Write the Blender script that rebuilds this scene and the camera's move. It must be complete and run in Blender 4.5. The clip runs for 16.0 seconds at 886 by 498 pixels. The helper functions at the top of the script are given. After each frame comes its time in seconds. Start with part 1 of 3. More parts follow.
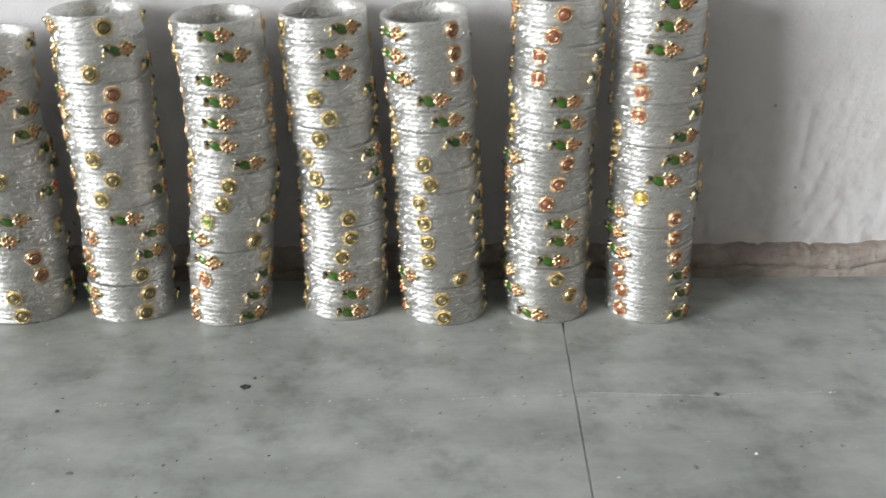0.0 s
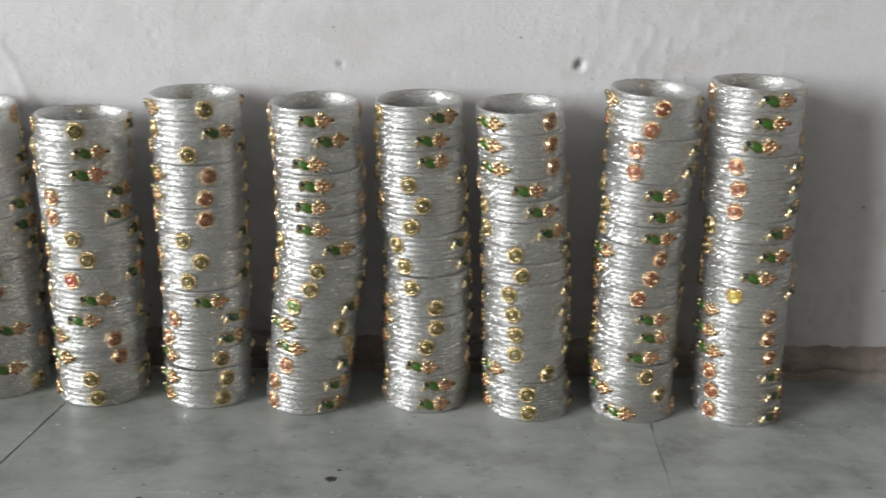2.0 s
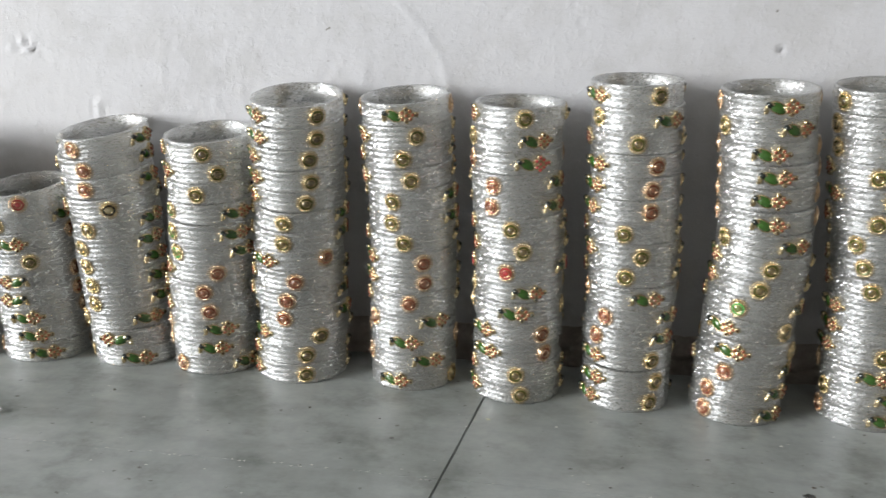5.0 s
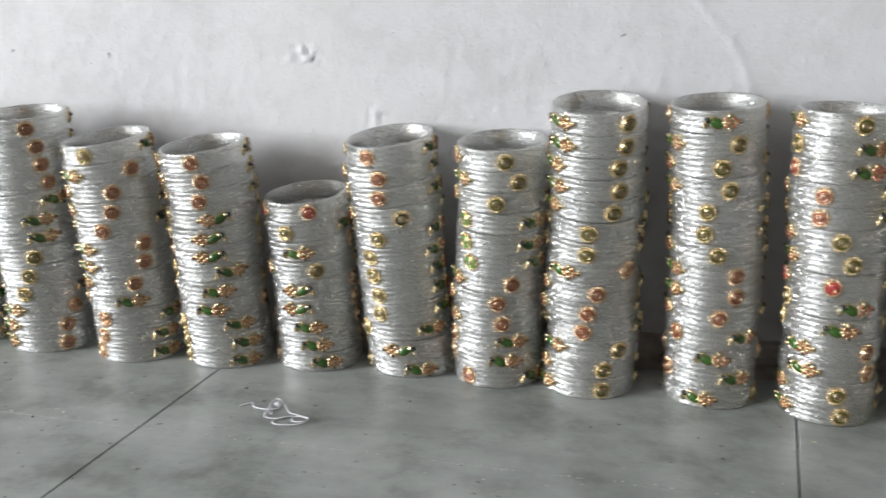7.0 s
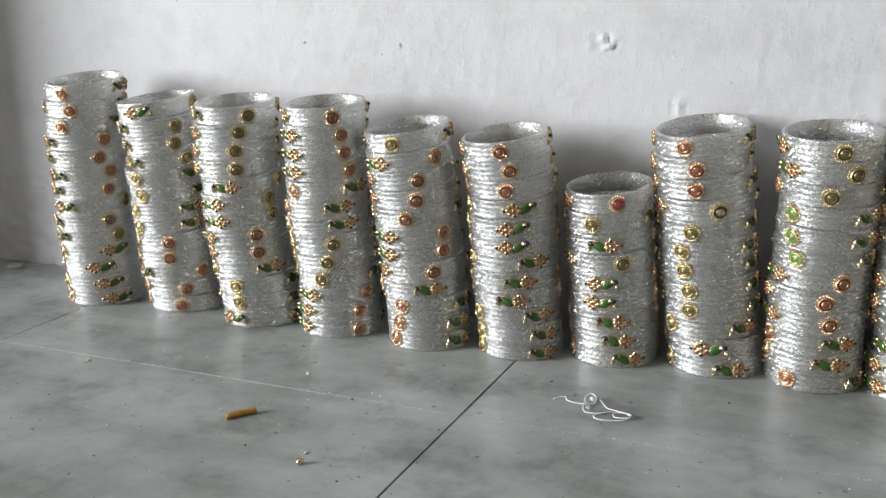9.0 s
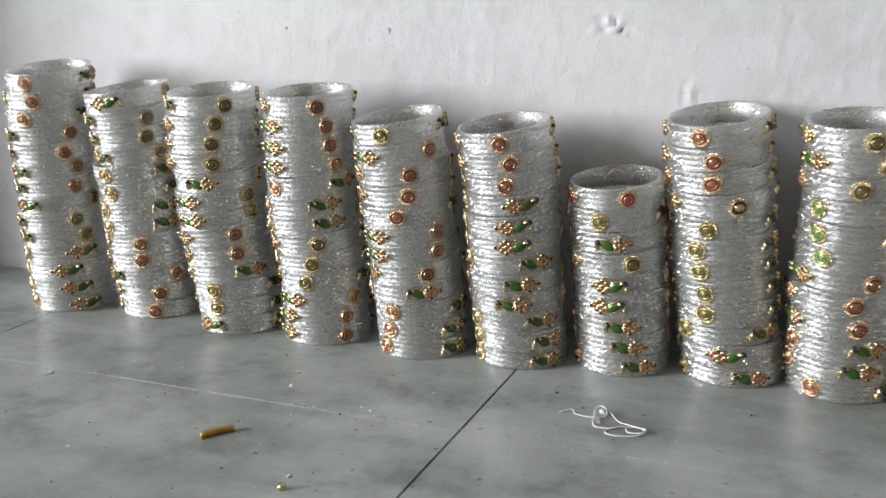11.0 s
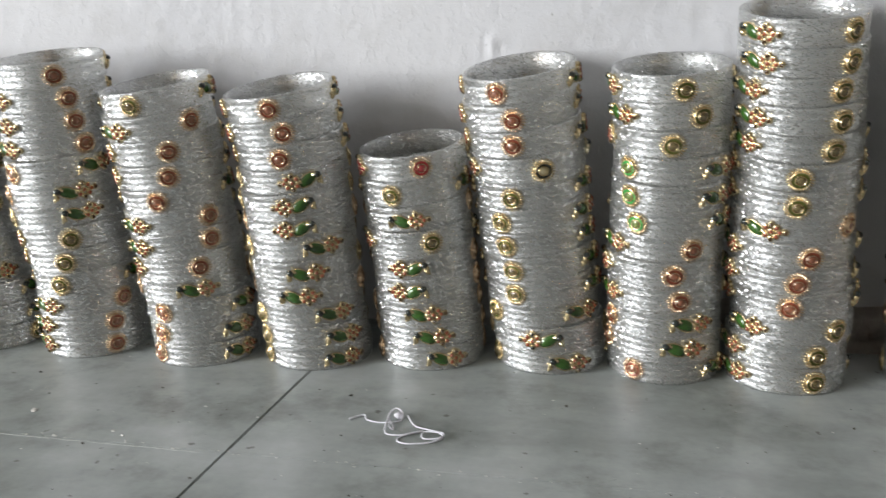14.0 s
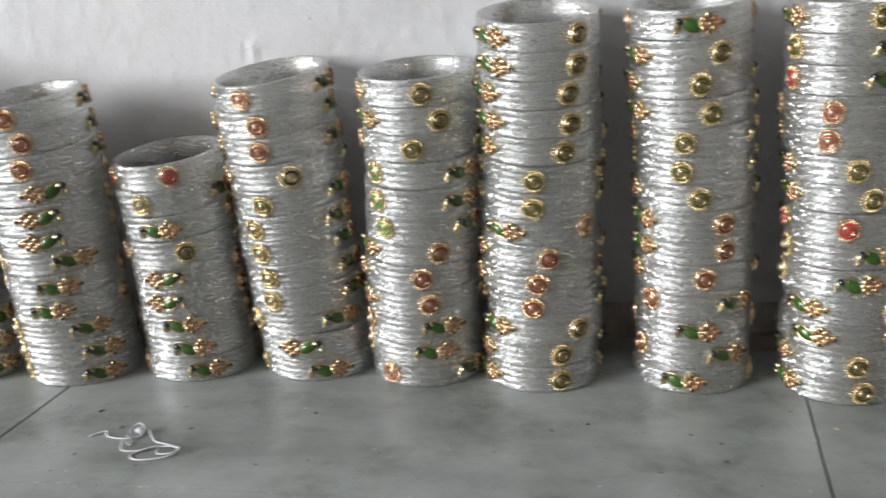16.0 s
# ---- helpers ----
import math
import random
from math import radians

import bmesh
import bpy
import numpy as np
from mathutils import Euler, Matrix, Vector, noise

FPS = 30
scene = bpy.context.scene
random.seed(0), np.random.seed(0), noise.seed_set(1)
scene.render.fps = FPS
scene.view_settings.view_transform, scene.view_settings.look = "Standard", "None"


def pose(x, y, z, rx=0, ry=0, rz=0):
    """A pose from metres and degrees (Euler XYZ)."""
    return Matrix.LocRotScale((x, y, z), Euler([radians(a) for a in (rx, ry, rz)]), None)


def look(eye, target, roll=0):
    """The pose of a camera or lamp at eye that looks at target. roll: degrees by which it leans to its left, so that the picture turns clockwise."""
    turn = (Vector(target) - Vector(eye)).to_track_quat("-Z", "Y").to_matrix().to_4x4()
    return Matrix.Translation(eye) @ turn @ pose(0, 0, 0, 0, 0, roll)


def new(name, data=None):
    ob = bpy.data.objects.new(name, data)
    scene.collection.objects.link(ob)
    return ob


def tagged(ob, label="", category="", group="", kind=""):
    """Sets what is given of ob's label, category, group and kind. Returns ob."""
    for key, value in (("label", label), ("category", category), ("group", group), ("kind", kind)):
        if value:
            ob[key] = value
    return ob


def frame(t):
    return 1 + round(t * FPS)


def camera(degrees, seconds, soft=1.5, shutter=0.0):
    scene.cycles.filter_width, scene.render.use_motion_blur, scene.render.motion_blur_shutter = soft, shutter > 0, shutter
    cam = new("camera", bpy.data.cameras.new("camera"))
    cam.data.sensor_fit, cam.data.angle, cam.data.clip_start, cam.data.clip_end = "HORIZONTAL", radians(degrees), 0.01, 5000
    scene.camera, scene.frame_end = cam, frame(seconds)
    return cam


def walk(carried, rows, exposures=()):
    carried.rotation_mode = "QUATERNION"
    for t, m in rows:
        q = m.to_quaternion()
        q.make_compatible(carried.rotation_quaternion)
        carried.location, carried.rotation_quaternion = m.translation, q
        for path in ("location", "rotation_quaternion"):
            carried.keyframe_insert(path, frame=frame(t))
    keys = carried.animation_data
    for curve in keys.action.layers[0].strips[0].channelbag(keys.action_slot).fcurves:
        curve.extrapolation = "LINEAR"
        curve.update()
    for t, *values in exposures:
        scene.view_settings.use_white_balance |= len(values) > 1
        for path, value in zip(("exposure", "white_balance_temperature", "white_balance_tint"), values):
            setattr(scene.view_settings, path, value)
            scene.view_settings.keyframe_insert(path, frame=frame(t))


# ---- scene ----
cam = camera(52.02, 16.0, soft=1.3, shutter=0.5)
PATH = [
    (0, (0.0355, -0.6657, 0.3351), (0.0862, 0.0678, 0.0198), 1.22),
    (0.5, (0.0162, -0.6611, 0.2958), (0.0627, 0.0870, 0.0164), 1.89),
    (1, (0.0234, -0.6519, 0.3113), (0.0765, 0.1074, 0.0650), 2.47),
    (1.5, (0.0145, -0.6572, 0.3251), (0.0684, 0.1056, 0.0899), 2.61),
    (2, (-0.0190, -0.6539, 0.3225), (0.0179, 0.1105, 0.0895), 2.51),
    (2.5, (-0.0570, -0.6489, 0.3160), (-0.0494, 0.1131, 0.0723), 2.51),
    (3, (-0.0843, -0.6413, 0.3143), (-0.1110, 0.1183, 0.0646), 2.28),
    (3.5, (-0.1137, -0.6330, 0.3120), (-0.1711, 0.1267, 0.0679), 1.78),
    (4, (-0.1502, -0.6297, 0.3094), (-0.2320, 0.1300, 0.0727), 1.45),
    (4.2, (-0.1599, -0.6315, 0.3067), (-0.2510, 0.1283, 0.0734), 1.33),
    (6.3, (-0.3299, -0.6413, 0.2719), (-0.4623, 0.1202, 0.0655), 0.54),
    (6.5, (-0.3484, -0.6454, 0.2734), (-0.4884, 0.1151, 0.0684), 0.48),
    (7, (-0.3831, -0.6508, 0.2760), (-0.5530, 0.1040, 0.0727), 0.51),
    (7.5, (-0.4239, -0.6567, 0.2738), (-0.6349, 0.0868, 0.0671), 0.33),
    (8, (-0.4712, -0.6658, 0.2738), (-0.7092, 0.0683, 0.0632), 0.25),
    (8.5, (-0.4998, -0.6726, 0.2691), (-0.7713, 0.0513, 0.0632), -0.16),
    (8.7, (-0.5086, -0.6761, 0.2650), (-0.7885, 0.0461, 0.0649), -0.21),
    (10.8, (-0.5268, -0.6491, 0.2541), (-0.7977, 0.0773, 0.0567), -0.06),
    (11, (-0.5394, -0.6288, 0.2479), (-0.8072, 0.0983, 0.0489), -0.23),
    (11.5, (-0.5729, -0.5773, 0.2383), (-0.8348, 0.1509, 0.0358), -0.52),
    (12, (-0.5863, -0.5460, 0.2325), (-0.8397, 0.1870, 0.0364), -1.00),
    (12.5, (-0.5724, -0.5454, 0.2331), (-0.8192, 0.1910, 0.0411), -1.44),
    (13, (-0.5499, -0.5415, 0.2328), (-0.7675, 0.2020, 0.0331), -1.71),
    (13.5, (-0.5262, -0.5349, 0.2295), (-0.7230, 0.2125, 0.0228), -1.67),
    (14, (-0.4978, -0.5291, 0.2254), (-0.6747, 0.2204, 0.0086), -1.65),
    (14.5, (-0.4738, -0.5229, 0.2220), (-0.6404, 0.2277, 0.0010), -1.98),
    (15, (-0.4537, -0.5173, 0.2226), (-0.6073, 0.2369, 0.0046), -1.92),
    (15.5, (-0.4319, -0.5133, 0.2259), (-0.5743, 0.2431, 0.0077), -1.98),
    (16, (-0.3994, -0.5074, 0.2277), (-0.5110, 0.2529, 0.0052), -1.91),
]
walk(cam, [(t, look(eye, target, roll)) for t, eye, target, roll in PATH],
     exposures=[(0, 0.30, 6700, 10), (1.0, 0.27, 6700, 10), (1.5, -0.08, 6720, 10), (4.0, 0.0, 6650, 10), (6.5, -0.04, 6550, 10), (11.0, -0.10, 6550, 10), (13.0, -0.12, 6550, 10), (16.0, -0.14, 6600, 10)])

# ---- world and light ----
world = bpy.data.worlds.new("daylight")
scene.world = world
world.use_nodes = True
wn = world.node_tree
sky = wn.nodes.new("ShaderNodeTexSky")
sky.sky_type, sky.sun_disc = "NISHITA", False
sky.sun_elevation, sky.sun_rotation = radians(50), radians(250)
wn.nodes["Background"].inputs["Strength"].default_value = 0.12
wn.links.new(sky.outputs["Color"], wn.nodes["Background"].inputs["Color"])

ROOM_L, ROOM_R, ROOM_B, ROOM_H = -5.4, 3.2, -5.0, 3.2
OPEN_Y0, OPEN_Y1, OPEN_Z = -4.6, -2.2, 2.8
DAYLIGHT_W = 740.0
WALL_Y = 0.062


def area_lamp(name, m, sx, sy, watts, colour):
    la = bpy.data.lights.new(name, "AREA")
    la.shape, la.size, la.size_y, la.energy, la.color = "RECTANGLE", sx, sy, watts, colour
    ob = new(name, la)
    ob.matrix_world = m
    return ob


# daylight entering by the wide opening in the side wall
OPEN_Y = (OPEN_Y0 + OPEN_Y1) / 2
area_lamp("open_side_daylight", look((ROOM_L - 0.06, OPEN_Y, OPEN_Z / 2 + 0.05), (ROOM_L + 1.0, OPEN_Y + 0.5, OPEN_Z / 2)), OPEN_Y1 - OPEN_Y0 - 0.1, OPEN_Z - 0.2, DAYLIGHT_W, (0.96, 0.985, 1.0))


# ---- materials ----
def material(name, rough=0.5, metal=0.0, colour=(0.5, 0.5, 0.5), spec=0.5):
    m = bpy.data.materials.new(name)
    m.use_nodes = True
    b = m.node_tree.nodes["Principled BSDF"]
    b.inputs["Base Color"].default_value = (*colour, 1)
    b.inputs["Roughness"].default_value = rough
    b.inputs["Metallic"].default_value = metal
    b.inputs["Specular IOR Level"].default_value = spec
    return m, m.node_tree, b


def node(nt, kind, **values):
    n = nt.nodes.new(kind)
    for k, v in values.items():
        n.inputs[k.replace("_", " ")].default_value = v
    return n


def coords(nt, scale=(1, 1, 1)):
    tc = nt.nodes.new("ShaderNodeTexCoord")
    mp = nt.nodes.new("ShaderNodeMapping")
    mp.inputs["Scale"].default_value = scale
    nt.links.new(tc.outputs["Object"], mp.inputs["Vector"])
    return mp.outputs["Vector"]


def noise_tex(nt, vec, scale, detail=4.0, rough=0.55):
    n = node(nt, "ShaderNodeTexNoise", Scale=scale, Detail=detail, Roughness=rough)
    nt.links.new(vec, n.inputs["Vector"])
    return n.outputs["Fac"]


def ramp(nt, fac, stops):
    r = nt.nodes.new("ShaderNodeValToRGB")
    el = r.color_ramp.elements
    while len(el) < len(stops):
        el.new(0.5)
    for e, (p, c) in zip(el, stops):
        e.position, e.color = p, (*c, 1)
    nt.links.new(fac, r.inputs["Fac"])
    return r.outputs["Color"]


def mixed(nt, fac, a, b, mode="MIX"):
    n = nt.nodes.new("ShaderNodeMix")
    n.data_type, n.blend_type = "RGBA", mode
    for s, v in ((0, fac), (6, a), (7, b)):
        if isinstance(v, (int, float)):
            n.inputs[s].default_value = v
        elif isinstance(v, tuple):
            n.inputs[s].default_value = (*v, 1)
        else:
            nt.links.new(v, n.inputs[s])
    return n.outputs[2]


def bump(nt, height, strength, distance, normal=None):
    b = node(nt, "ShaderNodeBump", Strength=strength, Distance=distance)
    nt.links.new(height, b.inputs["Height"])
    if normal is not None:
        nt.links.new(normal, b.inputs["Normal"])
    return b.outputs["Normal"]


def plaster_material():
    m, nt, b = material("painted_plaster", 0.62, 0, spec=0.35)
    v = coords(nt)
    big = noise_tex(nt, v, 4.0, 5, 0.6)
    mid = noise_tex(nt, v, 26.0, 5, 0.65)
    fine = noise_tex(nt, v, 420.0, 3, 0.6)
    base = ramp(nt, big, ((0.3, (0.46, 0.462, 0.485)), (0.55, (0.49, 0.49, 0.51)), (0.75, (0.515, 0.512, 0.525))))
    dirt = ramp(nt, mid, ((0.36, (0.86, 0.85, 0.83)), (0.5, (1, 1, 1))))
    col = mixed(nt, 0.55, base, dirt, "MULTIPLY")
    speck = noise_tex(nt, v, 95.0, 2, 0.4)
    dots = ramp(nt, speck, ((0.225, (0.5, 0.48, 0.45)), (0.245, (1, 1, 1))))
    col = mixed(nt, 1.0, col, dots, "MULTIPLY")
    nt.links.new(col, b.inputs["Base Color"])
    strokes = noise_tex(nt, coords(nt, (1.0, 1.0, 0.8)), 300.0, 4, 0.65)
    knots = ramp(nt, strokes, ((0.50, (0, 0, 0)), (0.66, (1, 1, 1))))
    n1 = bump(nt, knots, 0.24, 0.0007)
    n2 = bump(nt, fine, 0.30, 0.0007, n1)
    nt.links.new(n2, b.inputs["Normal"])
    return m


def plinth_material():
    m, nt, b = material("worn_plaster_base", 0.8, 0, spec=0.2)
    v = coords(nt)
    a = noise_tex(nt, v, 45.0, 6, 0.7)
    col = ramp(nt, a, ((0.28, (0.16, 0.13, 0.115)), (0.38, (0.31, 0.265, 0.24)), (0.60, (0.40, 0.36, 0.335)), (0.8, (0.50, 0.475, 0.455))))
    nt.links.new(col, b.inputs["Base Color"])
    nt.links.new(bump(nt, noise_tex(nt, v, 190.0, 5, 0.75), 1.0, 0.005), b.inputs["Normal"])
    return m


def cement_material():
    m, nt, b = material("trowelled_cement", 0.4, 0, spec=0.5)
    v = coords(nt)
    big = noise_tex(nt, v, 3.2, 6, 0.62)
    mid = noise_tex(nt, v, 17.0, 6, 0.68)
    swirl = noise_tex(nt, coords(nt, (0.5, 1.6, 1)), 11.0, 5, 0.6)
    fine = noise_tex(nt, v, 260.0, 3, 0.6)
    base = ramp(nt, big, ((0.3, (0.222, 0.238, 0.236)), (0.5, (0.278, 0.295, 0.292)), (0.7, (0.335, 0.353, 0.358))))
    st = ramp(nt, mid, ((0.34, (0.52, 0.53, 0.50)), (0.48, (0.97, 0.99, 0.97)), (0.66, (1.28, 1.28, 1.29))))
    col = mixed(nt, 0.75, base, st, "MULTIPLY")
    sw = ramp(nt, swirl, ((0.38, (0.74, 0.75, 0.73)), (0.6, (1.17, 1.165, 1.17))))
    col = mixed(nt, 0.6, col, sw, "MULTIPLY")
    pale = ramp(nt, noise_tex(nt, v, 70.0, 3, 0.6), ((0.69, (0, 0, 0)), (0.74, (1, 1, 1))))
    dusty = nt.nodes.new("ShaderNodeMath")
    dusty.operation = "MULTIPLY"
    dusty.inputs[1].default_value = 0.22
    nt.links.new(pale, dusty.inputs[0])
    col = mixed(nt, dusty.outputs[0], col, (0.42, 0.42, 0.41))
    grit = ramp(nt, noise_tex(nt, v, 150.0, 2, 0.4), ((0.25, (0.45, 0.42, 0.40)), (0.28, (1, 1, 1))))
    col = mixed(nt, 1.0, col, grit, "MULTIPLY")
    nt.links.new(col, b.inputs["Base Color"])
    rr = ramp(nt, mid, ((0.3, (0.50, 0.50, 0.50)), (0.7, (0.33, 0.33, 0.33))))
    nt.links.new(rr, b.inputs["Roughness"])
    n1 = bump(nt, swirl, 0.25, 0.003)
    n2 = bump(nt, fine, 0.12, 0.0005, n1)
    nt.links.new(n2, b.inputs["Normal"])
    return m


def glitter_material():
    """Silver flakes in clear plastic: drawn out round the band by the turning, some lying askew."""
    m, nt, b = material("silver_glitter_plastic", 0.26, 1.0, (0.88, 0.89, 0.9))

    def calc(op, x, y=None):
        n = nt.nodes.new("ShaderNodeMath")
        n.operation = op
        for i, v in enumerate((x, y)):
            if isinstance(v, (int, float)):
                n.inputs[i].default_value = v
            elif v is not None:
                nt.links.new(v, n.inputs[i])
        return n.outputs[0]

    def vec(op, *links, scale=None, const=None):
        n = nt.nodes.new("ShaderNodeVectorMath")
        n.operation = op
        for i, l in enumerate(links):
            nt.links.new(l, n.inputs[i])
        if const is not None:
            n.inputs[1].default_value = const
        if scale is not None:
            nt.links.new(scale, n.inputs["Scale"])
        return n.outputs[0]

    # coordinates unrolled: length round the band, height, and a number of its own for each bangle
    tc = nt.nodes.new("ShaderNodeTexCoord")
    sp = nt.nodes.new("ShaderNodeSeparateXYZ")
    nt.links.new(tc.outputs["Object"], sp.inputs[0])
    info = nt.nodes.new("ShaderNodeObjectInfo")
    round_it = calc("MULTIPLY", calc("ARCTAN2", sp.outputs[1], sp.outputs[0]), 0.033)
    own = calc("MULTIPLY", info.outputs["Random"], 3.0)

    def unrolled(along, up):
        cb = nt.nodes.new("ShaderNodeCombineXYZ")
        nt.links.new(calc("MULTIPLY", round_it, along), cb.inputs[0])
        nt.links.new(calc("MULTIPLY", sp.outputs[2], up), cb.inputs[1])
        nt.links.new(own, cb.inputs[2])
        return cb.outputs[0]

    # waves of the turning tool, running round and slightly up and down
    lines = noise_tex(nt, unrolled(26.0, 900.0), 1.0, 3, 0.6)
    turned = bump(nt, lines, 0.34, 0.0006)
    vo = node(nt, "ShaderNodeTexVoronoi", Scale=1.0)
    nt.links.new(unrolled(1150.0, 2000.0), vo.inputs["Vector"])
    sep = nt.nodes.new("ShaderNodeSeparateColor")
    nt.links.new(vo.outputs["Color"], sep.inputs[0])
    askew = ramp(nt, sep.outputs[2], ((0.0, (0.25, 0.25, 0.25)), (0.5, (0.75, 0.75, 0.75)), (0.9, (1.6, 1.6, 1.6))))
    off = vec("MULTIPLY", vec("SUBTRACT", vo.outputs["Color"], const=(0.5, 0.5, 0.5)), const=(1.0, 1.0, 1.2))
    nt.links.new(vec("NORMALIZE", vec("ADD", turned, vec("SCALE", off, scale=askew))), b.inputs["Normal"])
    # the mass of fine flakes reads as brushed silver
    tone = ramp(nt, info.outputs["Random"], ((0.0, (0.62, 0.63, 0.64)), (1.0, (0.80, 0.81, 0.825))))
    sil = nt.nodes.new("ShaderNodeBsdfPrincipled")
    sil.inputs["Metallic"].default_value = 1.0
    sil.inputs["Roughness"].default_value = 0.36
    nt.links.new(tone, sil.inputs["Base Color"])
    vf = node(nt, "ShaderNodeTexVoronoi", Scale=1.0)
    nt.links.new(unrolled(1300.0, 2700.0), vf.inputs["Vector"])
    scat = vec("MULTIPLY", vec("SUBTRACT", vf.outputs["Color"], const=(0.5, 0.5, 0.5)), const=(0.34, 0.34, 0.9))
    nt.links.new(vec("NORMALIZE", vec("ADD", turned, scat)), sil.inputs["Normal"])
    # milky clear plastic round the flakes
    p = nt.nodes.new("ShaderNodeBsdfPrincipled")
    p.inputs["Base Color"].default_value = (0.42, 0.42, 0.395, 1)
    p.inputs["Roughness"].default_value = 0.2
    p.inputs["Specular IOR Level"].default_value = 0.7
    nt.links.new(turned, p.inputs["Normal"])
    tr = nt.nodes.new("ShaderNodeBsdfTranslucent")
    tr.inputs["Color"].default_value = (0.80, 0.79, 0.745, 1)

    def blend(fac, x, y):
        n = nt.nodes.new("ShaderNodeMixShader")
        if isinstance(fac, float):
            n.inputs[0].default_value = fac
        else:
            nt.links.new(fac, n.inputs[0])
        nt.links.new(x, n.inputs[1])
        nt.links.new(y, n.inputs[2])
        return n.outputs[0]

    milk = blend(0.62, p.outputs[0], tr.outputs[0])
    body = blend(0.42, milk, sil.outputs[0])
    # the flakes crowd in some patches and thin out in others
    crowd = calc("MULTIPLY", noise_tex(nt, unrolled(90.0, 160.0), 1.0, 2, 0.5), 0.35)
    cut = ramp(nt, calc("ADD", sep.outputs[0], crowd), ((0.83, (0.0, 0.0, 0.0)), (0.86, (0.82, 0.82, 0.82))))
    tp = nt.nodes.new("ShaderNodeBsdfTransparent")
    tp.inputs["Color"].default_value = (0.95, 0.96, 0.96, 1)
    clear = blend(0.43, body, tp.outputs[0])
    nt.links.new(blend(cut, clear, b.outputs[0]), nt.nodes["Material Output"].inputs["Surface"])
    return m


def metal_material(name, colour, rough):
    m, nt, b = material(name, rough, 1.0, colour)
    v = coords(nt)
    f = noise_tex(nt, v, 900.0, 2, 0.5)
    dark = tuple(c * 0.62 for c in colour)
    nt.links.new(ramp(nt, f, ((0.3, dark), (0.62, colour))), b.inputs["Base Color"])
    return m


def plain(name, colour, rough=0.5, metal=0.0, scale=60.0, spec=0.5, spread=0.25):
    m, nt, b = material(name, rough, metal, colour, spec)
    f = noise_tex(nt, coords(nt), scale, 4, 0.6)
    lo, hi = tuple(c * (1 - spread) for c in colour), tuple(min(1, c * (1 + spread)) for c in colour)
    nt.links.new(ramp(nt, f, ((0.3, lo), (0.7, hi))), b.inputs["Base Color"])
    return m


PLASTER, PLINTH, CEMENT, GLITTER = plaster_material(), plinth_material(), cement_material(), glitter_material()
JOINT = plain("joint_dirt", (0.05, 0.05, 0.047), 0.9, scale=200)
ROOMWALL = plain("room_paint", (0.23, 0.20, 0.165), 0.7, scale=3)
CEIL = plain("ceiling_whitewash", (0.30, 0.29, 0.27), 0.8, scale=3)
FRAME = plain("door_wood", (0.22, 0.13, 0.08), 0.5, scale=12)
GOLD = metal_material("gold_plate", (0.78, 0.63, 0.38), 0.27)
PINKGOLD = metal_material("copper_gold_plate", (0.84, 0.62, 0.42), 0.24)
SILVERGOLD = metal_material("pale_gold_plate", (0.90, 0.80, 0.55), 0.2)
ENAMEL = {
    "c": plain("copper_enamel", (0.20, 0.055, 0.032), 0.18, 0.2, 400, 0.7),
    "g": plain("olive_enamel", (0.075, 0.085, 0.02), 0.18, 0.2, 400, 0.7),
    "r": plain("crimson_enamel", (0.33, 0.03, 0.035), 0.14, 0, 400, 0.7),
    "e": plain("leaf_green_enamel", (0.05, 0.26, 0.06), 0.14, 0, 400, 0.7),
    "k": plain("black_enamel", (0.015, 0.02, 0.017), 0.12, 0, 400, 0.7),
    "y": plain("yellow_enamel", (0.42, 0.32, 0.05), 0.14, 0.3, 400, 0.7),
}
GREEN = plain("bottle_green_enamel", (0.028, 0.075, 0.012), 0.14, 0, 300, 0.7)
BLACK = ENAMEL["k"]
EYE = {"g": plain("umber_enamel", (0.05, 0.025, 0.01), 0.14, 0, 400, 0.7), "c": plain("rust_enamel", (0.23, 0.058, 0.028), 0.14, 0, 400, 0.7)}


def gem_material(name, colour):
    m, nt, b = material(name, 0.06, 0.0, colour, 0.8)
    b.inputs["Transmission Weight"].default_value = 0.35
    b.inputs["Coat Weight"].default_value = 0.6
    b.inputs["Coat Roughness"].default_value = 0.04
    return m


GEM = {
    "c": gem_material("peach_glass", (0.26, 0.10, 0.055)),
    "g": gem_material("honey_glass", (0.15, 0.11, 0.04)),
    "r": gem_material("ruby_glass", (0.42, 0.05, 0.05)),
    "e": gem_material("lemon_glass", (0.16, 0.22, 0.06)),
    "k": gem_material("smoky_glass", (0.42, 0.36, 0.22)),
    "y": gem_material("yellow_glass", (0.60, 0.50, 0.12)),
}


# ---- mesh helpers ----
def mesh_of(name, bm, mats):
    me = bpy.data.meshes.new(name)
    bmesh.ops.recalc_face_normals(bm, faces=bm.faces)
    bm.to_mesh(me)
    bm.free()
    for mt in mats if isinstance(mats, (list, tuple)) else [mats]:
        me.materials.append(mt)
    for p in me.polygons:
        p.use_smooth = True
    return me


def flat(me):
    for p in me.polygons:
        p.use_smooth = False
    return me


def part(name, me, parent, label="", m=None):
    ob = new(name, me)
    ob.parent = parent
    if m is not None:
        ob.matrix_basis = m
    return tagged(ob, label)


